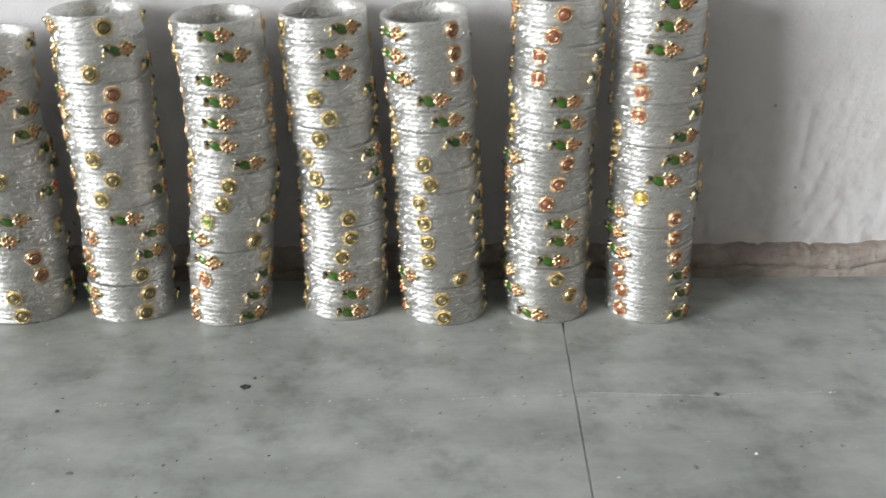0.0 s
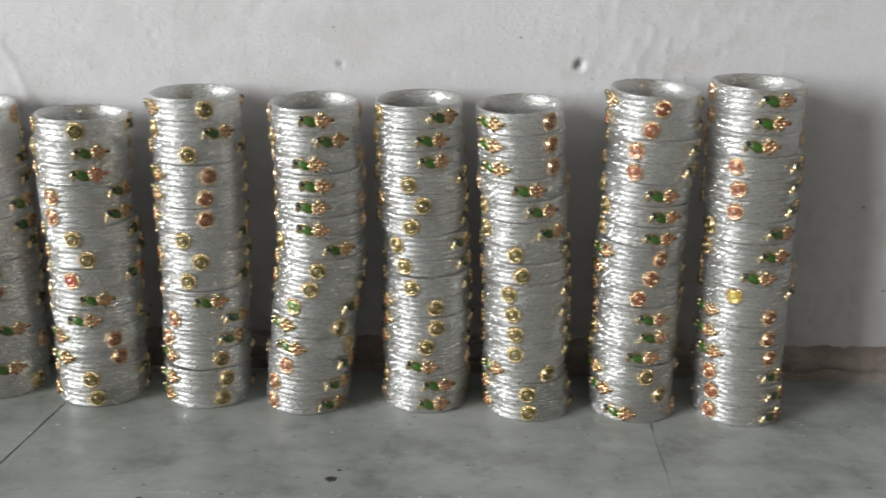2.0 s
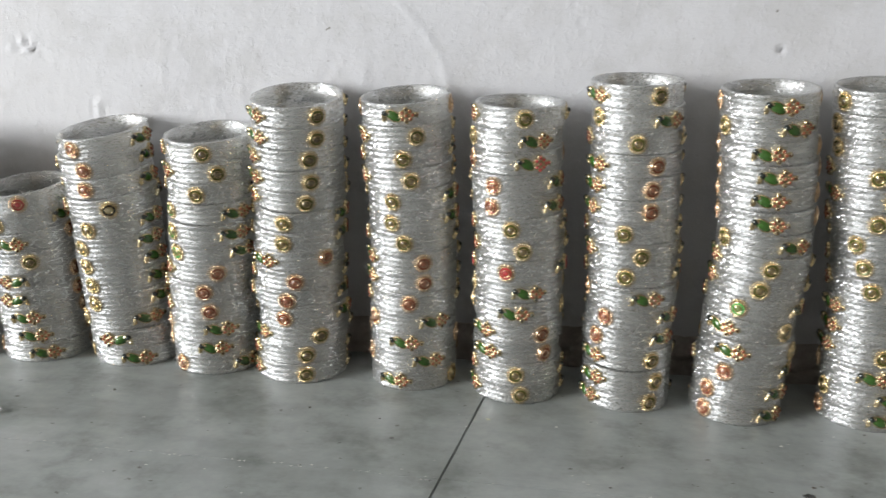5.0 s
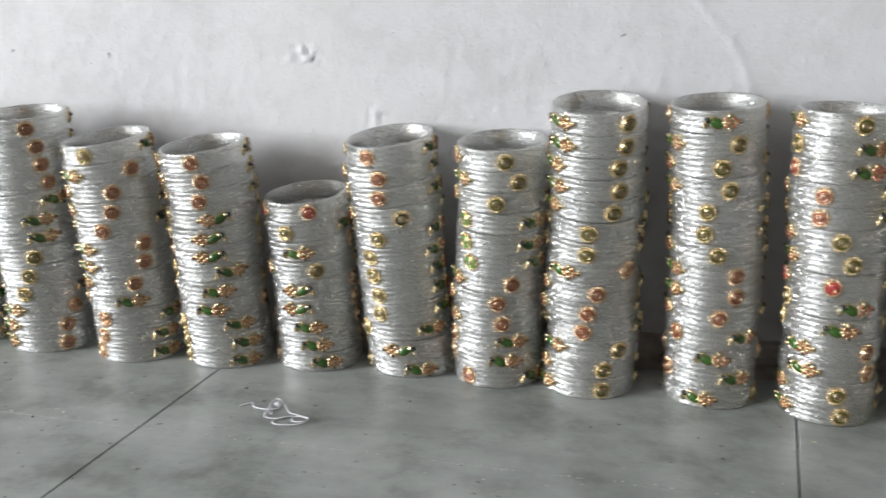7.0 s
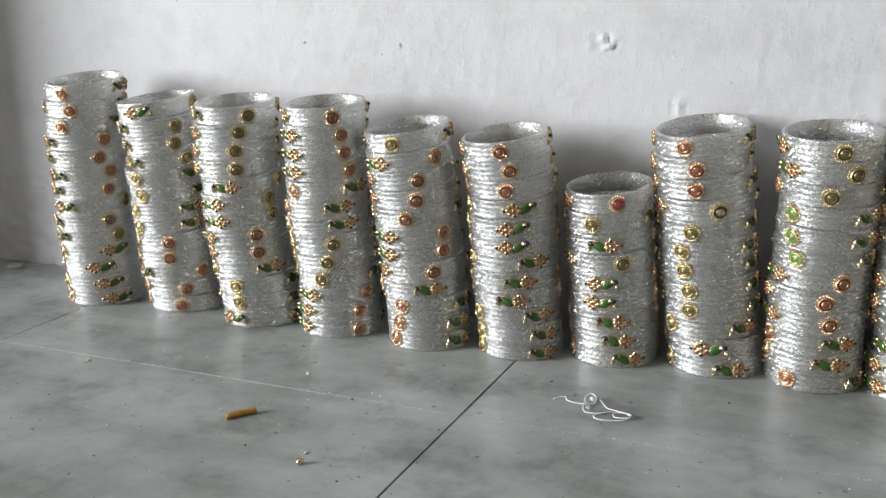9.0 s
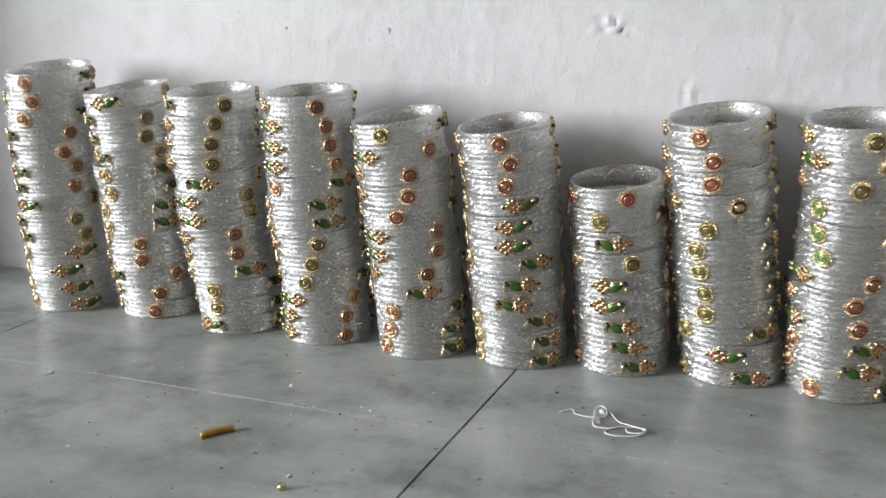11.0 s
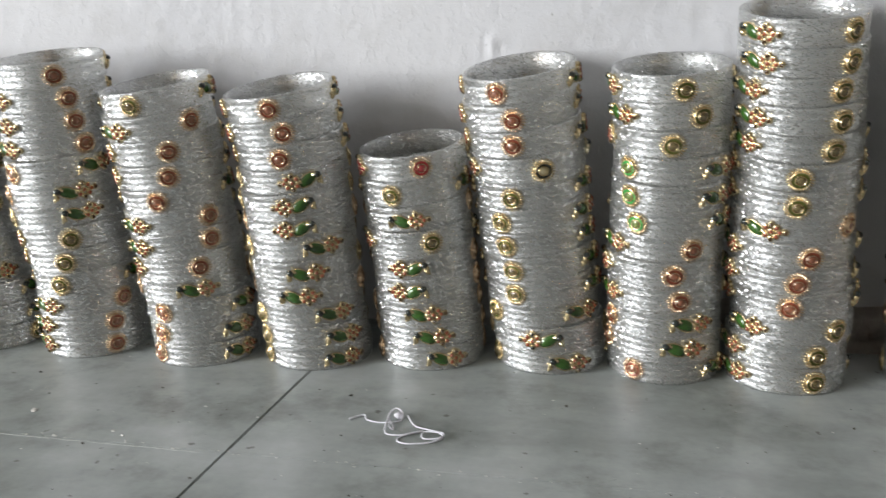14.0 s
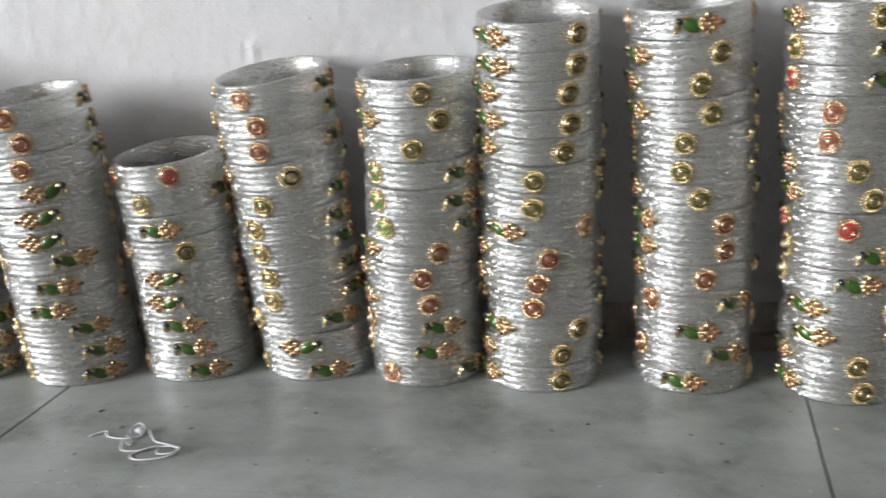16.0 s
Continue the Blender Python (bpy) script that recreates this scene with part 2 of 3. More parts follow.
def add_box(bm, x0, y0, z0, x1, y1, z1, mat=0, bevel=0.0):
    vs = [bm.verts.new(c) for c in ((x0, y0, z0), (x1, y0, z0), (x1, y1, z0), (x0, y1, z0), (x0, y0, z1), (x1, y0, z1), (x1, y1, z1), (x0, y1, z1))]
    fs = []
    for q in ((0, 3, 2, 1), (4, 5, 6, 7), (0, 1, 5, 4), (1, 2, 6, 5), (2, 3, 7, 6), (3, 0, 4, 7)):
        f = bm.faces.new([vs[i] for i in q])
        f.material_index = mat
        fs.append(f)
    if bevel:
        edges = list({e for f in fs for e in f.edges})
        bmesh.ops.bevel(bm, geom=edges, offset=bevel, segments=1, affect="EDGES")
    return vs


def add_lathe(bm, profile, steps, mat=0, centre=(0, 0, 0), close=False):
    """Profile of (radius, height) turned round the z axis."""
    rings = []
    for r, h in profile:
        if r < 1e-7:
            rings.append([bm.verts.new((centre[0], centre[1], centre[2] + h))])
        else:
            rings.append([bm.verts.new((centre[0] + r * math.cos(2 * math.pi * i / steps), centre[1] + r * math.sin(2 * math.pi * i / steps), centre[2] + h)) for i in range(steps)])
    pairs = list(zip(rings, rings[1:])) + ([(rings[-1], rings[0])] if close else [])
    for a, b in pairs:
        for i in range(steps):
            j = (i + 1) % steps
            q = [a[i % len(a)], a[j % len(a)], b[j % len(b)], b[i % len(b)]]
            q = [v for n, v in enumerate(q) if v not in q[:n]]
            if len(q) > 2:
                bm.faces.new(q).material_index = mat
    return [v for ring in rings for v in ring]


def wrap(verts, radius):
    """Bends what lies flat (x along the band, y up, z outwards) round a ring of that radius, facing -y."""
    for v in verts:
        s, up, out = v.co
        a = s / radius
        v.co = ((radius + out) * math.sin(a), -(radius + out) * math.cos(a), up)


# ---- the setting ----
def structure(name, me, label, category):
    return tagged(new(name, me), label, category, kind="structure")


def plain_box(name, dims, mat, label, category):
    bm = bmesh.new()
    add_box(bm, *dims)
    return structure(name, flat(mesh_of(name, bm, mat)), label, category)


def back_wall():
    """The long wall: a fine skin with trowel marks, pits and a raised seam, on a thick body."""
    x0, x1, z0, z1, st = -1.58, 1.0, 0.0, 0.56, 0.0027
    nx, nz = int((x1 - x0) / st), int((z1 - z0) / st)
    X, Z = np.meshgrid(np.linspace(x0, x1, nx + 1), np.linspace(z0, z1, nz + 1), indexing="ij")
    rng = np.random.RandomState(4)

    def field(cx, cz):
        gx, gz = int((x1 - x0) / cx) + 3, int((z1 - z0) / cz) + 3
        g = rng.rand(gx, gz)
        u, w = (X - x0) / cx, (Z - z0) / cz
        i, j = u.astype(int), w.astype(int)
        fu, fw = u - i, w - j
        fu, fw = fu * fu * (3 - 2 * fu), fw * fw * (3 - 2 * fw)
        return (g[i, j] * (1 - fu) + g[i + 1, j] * fu) * (1 - fw) + (g[i, j + 1] * (1 - fu) + g[i + 1, j + 1] * fu) * fw - 0.5

    out = 0.0024 * field(0.19, 0.15) + 0.0006 * field(0.05, 0.045)
    rough = np.clip(field(0.16, 0.11) * 2.2 + 0.45, 0.12, 1)
    rough *= 1 + 2.0 * np.clip((X - 0.02) / 0.25, 0, 1) * np.clip((0.30 - Z) / 0.15, 0, 1)
    strokes = field(0.0072, 0.0125)
    out += rough * 0.0008 * np.where(strokes > 0.14, strokes - 0.14, 0) * 2.4
    out += rough * 0.00040 * field(0.0048, 0.0056)
    # small pits and chipped patches
    pits = [(-0.070, 0.252, 0.0020, 0.0040), (0.116, 0.258, 0.0034, 0.006), (-0.625, 0.213, 0.0014, 0.0007)]
    for _ in range(150):
        pits.append((rng.uniform(-1.6, 0.9), rng.uniform(0.04, 0.5), rng.uniform(0.0010, 0.0020), rng.uniform(0.0008, 0.0022)))
    for _ in range(60):
        pits.append((rng.uniform(0.05, 0.6), 0.035 + 0.16 * rng.rand() ** 2, rng.uniform(0.0012, 0.0026), rng.uniform(0.0008, 0.002)))
    for px, pz, r, d in pits:
        q = (X - px) ** 2 + (Z - pz) ** 2
        out -= d * np.exp(-q / (2 * (r * 0.7) ** 2))
        out += 0.12 * d * np.exp(-((np.sqrt(q) - 1.5 * r) ** 2) / (2 * (0.5 * r) ** 2))
    # raised curl of plaster at the chipped patch, and the long slanting seam
    patch = np.exp(-(((X + 0.661) / 0.012) ** 2 + ((Z - 0.2395) / 0.0055) ** 2)) + 0.7 * np.exp(-(((X + 0.601) / 0.004) ** 2 + ((Z - 0.192) / 0.009) ** 2))
    out += patch * 0.010 * field(0.0030, 0.0034)
    t = np.clip((Z - 0.19) / 0.2, 0, 1)
    seam = -0.295 - 0.61 * (Z - 0.195) - 0.0045 * np.sin(Z * 70)
    out += 0.0008 * np.exp(-((X - seam) ** 2) / (2 * 0.0022**2)) * np.where(Z > 0.19, 1, np.exp(-((Z - 0.19) ** 2) / 0.0008))
    # worn and crumbling near the floor
    low = np.clip((0.11 - Z) / 0.09, 0, 1)
    out -= low * 0.0035 * np.clip(field(0.012, 0.01) + 0.22, 0, 1)
    verts = np.stack([X, WALL_Y - out, Z], -1).reshape(-1, 3)
    idx = np.arange((nx + 1) * (nz + 1)).reshape(nx + 1, nz + 1)
    faces = np.stack([idx[:-1, :-1], idx[1:, :-1], idx[1:, 1:], idx[:-1, 1:]], -1).reshape(-1, 4)
    me = bpy.data.meshes.new("wall_back")
    me.from_pydata(verts.tolist(), [], faces.tolist())
    me.polygons.foreach_set("use_smooth", [True] * len(me.polygons))
    me.materials.append(PLASTER)
    wall = structure("wall_back", me, "pale grey painted plaster wall with trowel marks and pits", "wall")
    bm = bmesh.new()
    add_box(bm, ROOM_L - 0.2, WALL_Y + 0.012, -0.1, ROOM_R + 0.2, WALL_Y + 0.22, ROOM_H + 0.1)
    add_box(bm, ROOM_L - 0.2, WALL_Y, z1 - 0.001, ROOM_R, WALL_Y + 0.012, ROOM_H)
    add_box(bm, ROOM_L - 0.2, WALL_Y, -0.05, x0 + 0.001, WALL_Y + 0.012, z1 - 0.001)
    add_box(bm, x1 - 0.001, WALL_Y, -0.05, ROOM_R, WALL_Y + 0.012, z1 - 0.001)
    part("wall_body", flat(mesh_of("wall_body", bm, PLASTER)), wall)
    return wall


back_wall()


def plinth():
    """The crumbling ledge of old plaster along the foot of the wall."""
    rng = np.random.RandomState(11)
    x0, x1, st = -0.47, 1.0, 0.004
    n = int((x1 - x0) / st)
    prof = [(0.0, 0.0), (0.0, 0.006), (-0.0002, 0.0100), (0.0024, 0.0106), (0.0004, 0.0113), (0.0002, 0.018), (0.0012, 0.023), (0.0035, 0.0262), (0.0095, 0.0285), (0.016, 0.030)]
    bm = bmesh.new()
    wob = np.convolve(rng.rand(n + 30) - 0.5, np.ones(9) / 9, "same")
    chip = np.convolve((rng.rand(n + 30) > 0.93) * 1.0, np.ones(4) / 2, "same")
    rows = []
    for i in range(n + 1):
        x = x0 + i * st
        fade = min(1.0, (x - x0) / 0.06)
        row = []
        for k, (d, z) in enumerate(prof):
            y = WALL_Y - 0.0152 * fade + d * fade + (rng.rand() - 0.5) * 0.0017 + wob[i] * 0.005
            if k in (2, 3, 4):
                z += 14 * wob[i] * 0.0012
            if k in (6, 7, 8):
                y += chip[i] * 0.0045
                z -= chip[i] * 0.0036
            row.append(bm.verts.new((x, min(y, WALL_Y + 0.004), z * (0.9 + 0.35 * wob[i]))))
        rows.append(row)
    for a, b in zip(rows, rows[1:]):
        for k in range(len(prof) - 1):
            bm.faces.new((a[k], b[k], b[k + 1], a[k + 1]))
    return structure("plinth", mesh_of("plinth", bm, PLINTH), "crumbling brownish plaster ledge along the foot of the wall", "skirting")


plinth()


def floor():
    """Grey cement cast in bays, the joints between them open."""
    bm = bmesh.new()
    add_box(bm, ROOM_L - 0.3, ROOM_B - 0.3, -0.12, ROOM_R + 0.2, WALL_Y + 0.1, -0.0035)
    base = structure("floor", flat(mesh_of("floor", bm, JOINT)), "grey trowelled cement floor scored into large square bays", "floor")
    xs = [ROOM_L - 0.3, -2.84, -2.41, -1.98, -1.545, -1.117, -0.703, -0.272, 0.1735, 0.60, 1.03, 1.46, 1.9, ROOM_R + 0.2]
    ys = [WALL_Y + 0.09, -0.1425, -0.57, -1.0, -1.43, -1.86, -2.3, -2.73, ROOM_B - 0.3]
    lean = {-1.117: 0.0, -0.703: 0.055, -0.272: 0.12, 0.1735: 0.1}
    width = {-1.117: 0.0006, -0.703: 0.0008, -0.272: 0.0007, 0.1735: 0.0004}
    rng = random.Random(3)
    for a, b in zip(xs, xs[1:]):
        for j, (p, q) in enumerate(zip(ys, ys[1:])):
            bm = bmesh.new()
            ga, gb = width.get(a, 0.001), width.get(b, 0.001)
            gp, gq = (0.0 if j == 0 else 0.00022), 0.00022
            la, lb = lean.get(a, 0), lean.get(b, 0)
            steps = 14
            left, right = [], []
            for i in range(steps + 1):
                y = p - gp + (q + gq - p + gp) * i / steps
                near = j == 0
                wa = (rng.random() - 0.5) * (0.0022 if a == 0.1735 else 0.0005) if near else 0
                left.append((a + ga + la * (y + 0.05) + wa, y))
                right.append((b - gb + lb * (y + 0.05), y))
            ring = left + right[::-1]
            top = [bm.verts.new((x, y, 0.0)) for x, y in ring]
            low = [bm.verts.new((x, y, -0.005)) for x, y in ring]
            n = steps + 1
            for i in range(steps):
                bm.faces.new((top[i], top[i + 1], top[2 * n - 2 - i], top[2 * n - 1 - i]))
            for i in range(2 * n):
                k = (i + 1) % (2 * n)
                bm.faces.new((top[i], low[i], low[k], top[k]))
            part("floor_bay", flat(mesh_of("floor_bay", bm, CEMENT)), base)


floor()
plain_box("ceiling", (ROOM_L - 0.2, ROOM_B - 0.2, ROOM_H, ROOM_R + 0.2, WALL_Y + 0.22, ROOM_H + 0.15), CEIL, "whitewashed flat concrete ceiling", "ceiling")


def wall_with_opening(name, axis, at, thick, span, hole, height, label):
    """A wall along x or y with one opening through it."""
    (s0, s1), (h0, h1, g0, g1) = span, hole
    bm = bmesh.new()
    for a, b, c, d in ((s0, h0, 0, height), (h1, s1, 0, height), (h0, h1, g1, height), (h0, h1, 0, g0)):
        if b - a > 1e-4 and d - c > 1e-4:
            if axis == "y":
                add_box(bm, at - thick, a, c, at, b, d)
            else:
                add_box(bm, a, at - thick, c, b, at, d)
    return structure(name, flat(mesh_of(name, bm, ROOMWALL)), label, "wall")


wall_with_opening("wall_side", "y", ROOM_L, 0.2, (ROOM_B, WALL_Y), (OPEN_Y0, OPEN_Y1, 0.0, OPEN_Z), ROOM_H, "ochre painted side wall with a wide opening")
plain_box("wall_rear", (ROOM_L - 0.2, ROOM_B - 0.2, 0.0, ROOM_R + 0.2, ROOM_B, ROOM_H), ROOMWALL, "ochre painted rear wall of the room", "wall")
# added stub, out of view: keeps daylight off the long wall's left end
plain_box("shading_stub", (-1.56, -0.13, 0.0, -1.44, WALL_Y - 0.002, ROOM_H), ROOMWALL, "added unseen wall stub shading the long wall's left end", "wall")
plain_box("wall_far", (ROOM_R, ROOM_B, 0.0, ROOM_R + 0.2, WALL_Y, ROOM_H), ROOMWALL, "ochre painted end wall of the room", "wall")
plain_box("ground", (-60, -60, -0.3, 60, 60, -0.125), plain("yard_earth", (0.25, 0.21, 0.17), 0.9, scale=1), "bare earth yard outside the room", "ground")


# ---- ornaments, each built once on the ring's curve ----
BAND_R = 0.0328


def tube(bm, pts, r, mat=0, steps=6):
    rings = []
    for i, p in enumerate(pts):
        p = Vector(p)
        d = (Vector(pts[min(i + 1, len(pts) - 1)]) - Vector(pts[max(i - 1, 0)])).normalized()
        u = d.cross(Vector((0.13, 0.21, 1))).normalized()
        w = d.cross(u)
        rr = r[i] if isinstance(r, (list, tuple)) else r
        rings.append([bm.verts.new(p + rr * (math.cos(2 * math.pi * k / steps) * u + math.sin(2 * math.pi * k / steps) * w)) for k in range(steps)])
    for a, b in zip(rings, rings[1:]):
        for k in range(steps):
            bm.faces.new((a[k], a[(k + 1) % steps], b[(k + 1) % steps], b[k])).material_index = mat
    for ring in (rings[0], rings[-1]):
        bm.faces.new(ring).material_index = mat
    return [v for ring in rings for v in ring]


def widen(verts, k=1.05):
    for v in verts:
        v.co.x *= k
        v.co.y *= k


def stud_meshes(key, rim):
    """A scalloped round stud: pleated rim, stepped cup, enamel ring and a glass stone."""
    bm = bmesh.new()
    vs = add_lathe(bm, [(0.0, 0.0), (0.0050, 0.0), (0.0051, 0.0005), (0.0048, 0.0008), (0.0046, 0.0016), (0.0043, 0.0021), (0.0042, 0.0019), (0.0041, 0.0010), (0.0029, 0.0010), (0.0028, 0.0021), (0.0026, 0.0026), (0.0024, 0.0024), (0.0022, 0.0012), (0.0, 0.0012)], 20)
    for i in range(24):
        a = 2 * math.pi * i / 24
        c, s = math.cos(a), math.sin(a)
        vs += tube(bm, [(0.0044 * c, 0.0044 * s, 0.0011), (0.0060 * c, 0.0060 * s, 0.0010), (0.0068 * c, 0.0068 * s, 0.0005)], [0.00034, 0.00056, 0.0003], 0, 5)
    widen(vs)
    wrap(vs, BAND_R)
    cup = mesh_of("stud_cup", bm, rim)
    bm = bmesh.new()
    vs = add_lathe(bm, [(0.00425, 0.0012), (0.0042, 0.0016), (0.0036, 0.0014), (0.0029, 0.0014), (0.0027, 0.0012)], 18)
    widen(vs)
    wrap(vs, BAND_R)
    ring = mesh_of("enamel_ring", bm, ENAMEL[key])
    bm = bmesh.new()
    vs = add_lathe(bm, [(0.0024, 0.0012), (0.0023, 0.0020), (0.0015, 0.0025), (0.0007, 0.0027), (0.0, 0.00275)], 12)
    widen(vs)
    wrap(vs, BAND_R)
    return cup, ring, mesh_of("stone", bm, GEM[key])


def dome(bm, x, y, r, h, mat=0, steps=8, base=0.0, squash=1.0):
    vs = add_lathe(bm, [(r, 0.0), (r * 0.92, h * 0.55), (r * 0.5, h * 0.92), (0.0, h)], steps, mat)
    for v in vs:
        v.co = (v.co.x + x, v.co.y * squash + y, v.co.z + base)
    return vs


def peacock_meshes(key, flip):
    """A little peacock: gold neck and head, green wing, and a tail fan of enamel eyes."""
    dots = {"g": (EYE["g"], EYE["c"]), "c": (EYE["g"], EYE["c"]), "r": (ENAMEL["r"], ENAMEL["r"]), "k": (ENAMEL["k"], EYE["c"])}[key]
    sgn = -1 if flip else 1

    def done(bm, vs):
        for v in vs:
            v.co.x *= sgn
            v.co.y *= 1.12
            v.co.z *= 1.2
        wrap(vs, BAND_R)
        return bm

    bm = bmesh.new()
    vs = tube(bm, [(-0.0040, 0.0016, 0.0008), (-0.0060, 0.0026, 0.0012), (-0.0078, 0.0022, 0.0015), (-0.0088, 0.0006, 0.0016), (-0.0090, -0.0014, 0.0013), (-0.0082, -0.0030, 0.0010)],
              [0.0011, 0.0014, 0.0014, 0.0013, 0.0012, 0.0006])
    vs += dome(bm, -0.0088, -0.0020, 0.0018, 0.0021)
    vs += tube(bm, [(-0.0094, -0.0026, 0.0009), (-0.0103, -0.0040, 0.0007)], [0.0009, 0.0004], 0, 5)
    # gold bezel round the wing, and the stem to the tail
    bez = []
    for i in range(15):
        a = 2 * math.pi * i / 14
        bez.append((-0.0017 + 0.0056 * math.cos(a), 0.0034 * math.sin(a) - 0.0016 * math.cos(a), 0.0007))
    vs += tube(bm, bez, 0.0005, 0, 5)
    vs += tube(bm, [(0.0008, -0.0014, 0.0007), (0.0030, -0.0004, 0.0009), (0.0052, 0.0002, 0.0008)], [0.0009, 0.0010, 0.0008], 0, 5)
    gold = mesh_of("peacock_body", done(bm, vs), GOLD if key != "k" else SILVERGOLD)

    bm = bmesh.new()
    vs = add_lathe(bm, [(1.0, 0.0), (0.9, 0.5), (0.5, 0.9), (0.0, 1.0)], 14)
    for v in vs:
        x, y, z = v.co
        v.co = (-0.0017 + 0.0055 * x, 0.0033 * y - 0.0015 * x, 0.0004 + 0.0017 * z)
    more = dome(bm, -0.0074, 0.0020, 0.0023, 0.0020, 1, 8, 0.0013, 0.8)
    wing = mesh_of("wing", done(bm, vs + more), [GREEN, BLACK])

    # tail fan: a tapering cluster of enamel eyes, each set in a gold cup
    bm = bmesh.new()
    vs = []
    for col, (x, ys) in enumerate(((0.0046, (-0.0021, 0.0021)), (0.0072, (-0.0040, 0.0, 0.0040)), (0.0100, (-0.0024, 0.0024)), (0.0116, (0.0,)), (0.0143, (0.0,)))):
        for y in ys:
            top = 0.0019 - 0.00005 * col
            up = add_lathe(bm, [(0.0017, 0.0), (0.00178, top * 0.6), (0.0015, top), (0.00105, top - 0.0001)], 10)
            for v in up:
                v.co += Vector((x, y * 0.94, 0.0))
            vs += up
            vs += dome(bm, x, y * 0.94, 0.00112, 0.0009, 1 if abs(y) > 0.003 or col == 4 else 2, 8, top - 0.0003)
    vs += tube(bm, [(0.0022, 0.0, 0.0006), (0.0080, 0.0, 0.0006), (0.0140, 0.0, 0.0005)], [0.0010, 0.0012, 0.0006], 0, 6)
    fan = mesh_of("tail_fan", done(bm, vs), [GOLD, *dots])
    return gold, wing, fan


STUDS = {k: stud_meshes(k, {"c": PINKGOLD, "r": PINKGOLD}.get(k, GOLD)) for k in "cgreky"}
BIRDS = {(k, f): peacock_meshes(k, f) for k in "gcrk" for f in (False, True)}
COLOUR = {"c": "copper and pink", "g": "gold and olive", "r": "crimson red", "e": "leaf green", "k": "black", "y": "yellow gold"}


# ---- bangles ----
def band_mesh(radius, height):
    """A broad bangle turned with four shallow ridges outside and smooth inside."""
    r, h, n = radius, height, 4
    prof = [(r - 0.0026, 0.00002), (r - 0.00012, 0.0)]
    for k in range(n):
        a, b = h * k / n, h * (k + 1) / n
        prof += [(r, a + 0.22 * h / n), (r, b - 0.22 * h / n)]
        if k < n - 1:
            prof.append((r - 0.0005, b))
    prof += [(r - 0.00012, h), (r - 0.0026, h - 0.00002), (r - 0.0029, h * 0.5)]
    bm = bmesh.new()
    add_lathe(bm, prof, 56, close=True)
    return mesh_of("bangle", bm, GLITTER)


BANDS = {}


def bangle(x, y, z, radius, height, turn, nod, lean, first, key, flip, rng, group):
    """One bangle with two studs and two peacocks set alternately round it."""
    size = (radius, height)
    if size not in BANDS:
        BANDS[size] = band_mesh(*size)
    ob = new("bangle", BANDS[size])
    x, y = x + rng.gauss(0, 0.0006), y + rng.gauss(0, 0.0006)
    ob.matrix_basis = pose(x, y, z, nod + rng.uniform(-0.12, 0.12), lean + rng.uniform(-0.12, 0.12), 0) @ pose(0, 0, 0, 0, 0, turn)
    what = "%s studs and peacocks" % COLOUR[key]
    tagged(ob, "silver glitter plastic bangle with " + what, "bangle", group)
    grow = (radius - 0.00005) / BAND_R
    for k in range(4):
        is_stud = (k % 2 == 0) == (first == "D")
        m = Matrix.Translation((0, 0, height * 0.5 + rng.uniform(-0.0005, 0.0005))) @ pose(0, 0, 0, 0, 0, 90 * k + (rng.uniform(-5, 5) if k else 0)) @ Matrix.Diagonal((grow, grow, 1, 1))
        if is_stud:
            cup, ring, stone = STUDS[key if key in STUDS else "g"]
            s = part("round_stud", cup, ob, "scalloped gold stud with enamel ring", m)
            part("enamel_ring", ring, s)
            part("stone", stone, s, "small glass stone")
        else:
            gold, wing, fan = BIRDS[(key if key in "gcrk" else "g", flip)]
            s = part("peacock_motif", gold, ob, "gilt peacock with green wing", m)
            part("wing", wing, s, "dark green enamel wing")
            part("tail_fan", fan, s, "gilt tail fan with enamel eyes")
    return ob


def stack(name, radius, pitch, rows, nod=0.0, flipped=()):
    """A column of bangles, from the top down: kind, colour, turn in degrees, and the centre in millimetres."""
    rng = random.Random(name)
    n = len(rows)
    for i, (kind, turn, cx, cy) in enumerate(rows):
        a, b = max(0, i - 3), min(n - 1, i + 3)
        up = (n - 1 - i) / (n - 1)
        lean = math.degrees(math.atan((rows[a][2] - rows[b][2]) / (1000 * pitch * (b - a)))) * 0.8 * min(1, 2.5 * up)
        flip = kind[0] == "Q" or i in flipped
        bangle(cx / 1000, cy / 1000, pitch * (n - 1 - i) + 0.0001, radius, pitch - 0.00004, turn, nod * min(1, 1.6 * up), lean, "D" if kind[0] == "D" else "P", kind[1], flip, rng, "bangles in the %s stack" % name)


stack("first", 0.0345, 0.01483, [("Dc", 7, -1128.4, -2.6), ("Dc", 19, -1128.6, -3.7), ("Dc", 5, -1128.8, -4.6), ("Dc", 66, -1128.4, -5.1), ("Dc", 54, -1127.5, -5.1), ("Dc", 69, -1126.8, -5.2), ("Dc", 61, -1125.7, -5.2), ("Dg", 91, -1126.6, -6.7), ("Dg", 60, -1125.7, -7.0), ("Dg", 70, -1125.1, -7.2), ("Qg", 66, -1124.5, -7.4), ("Qc", 41, -1123.2, -7.2), ("Qg", 51, -1121.9, -7.0), ("Qc", 60, -1120.8, -6.8)], 8.5, flipped=(3, 4, 5, 6, 7, 8, 9))
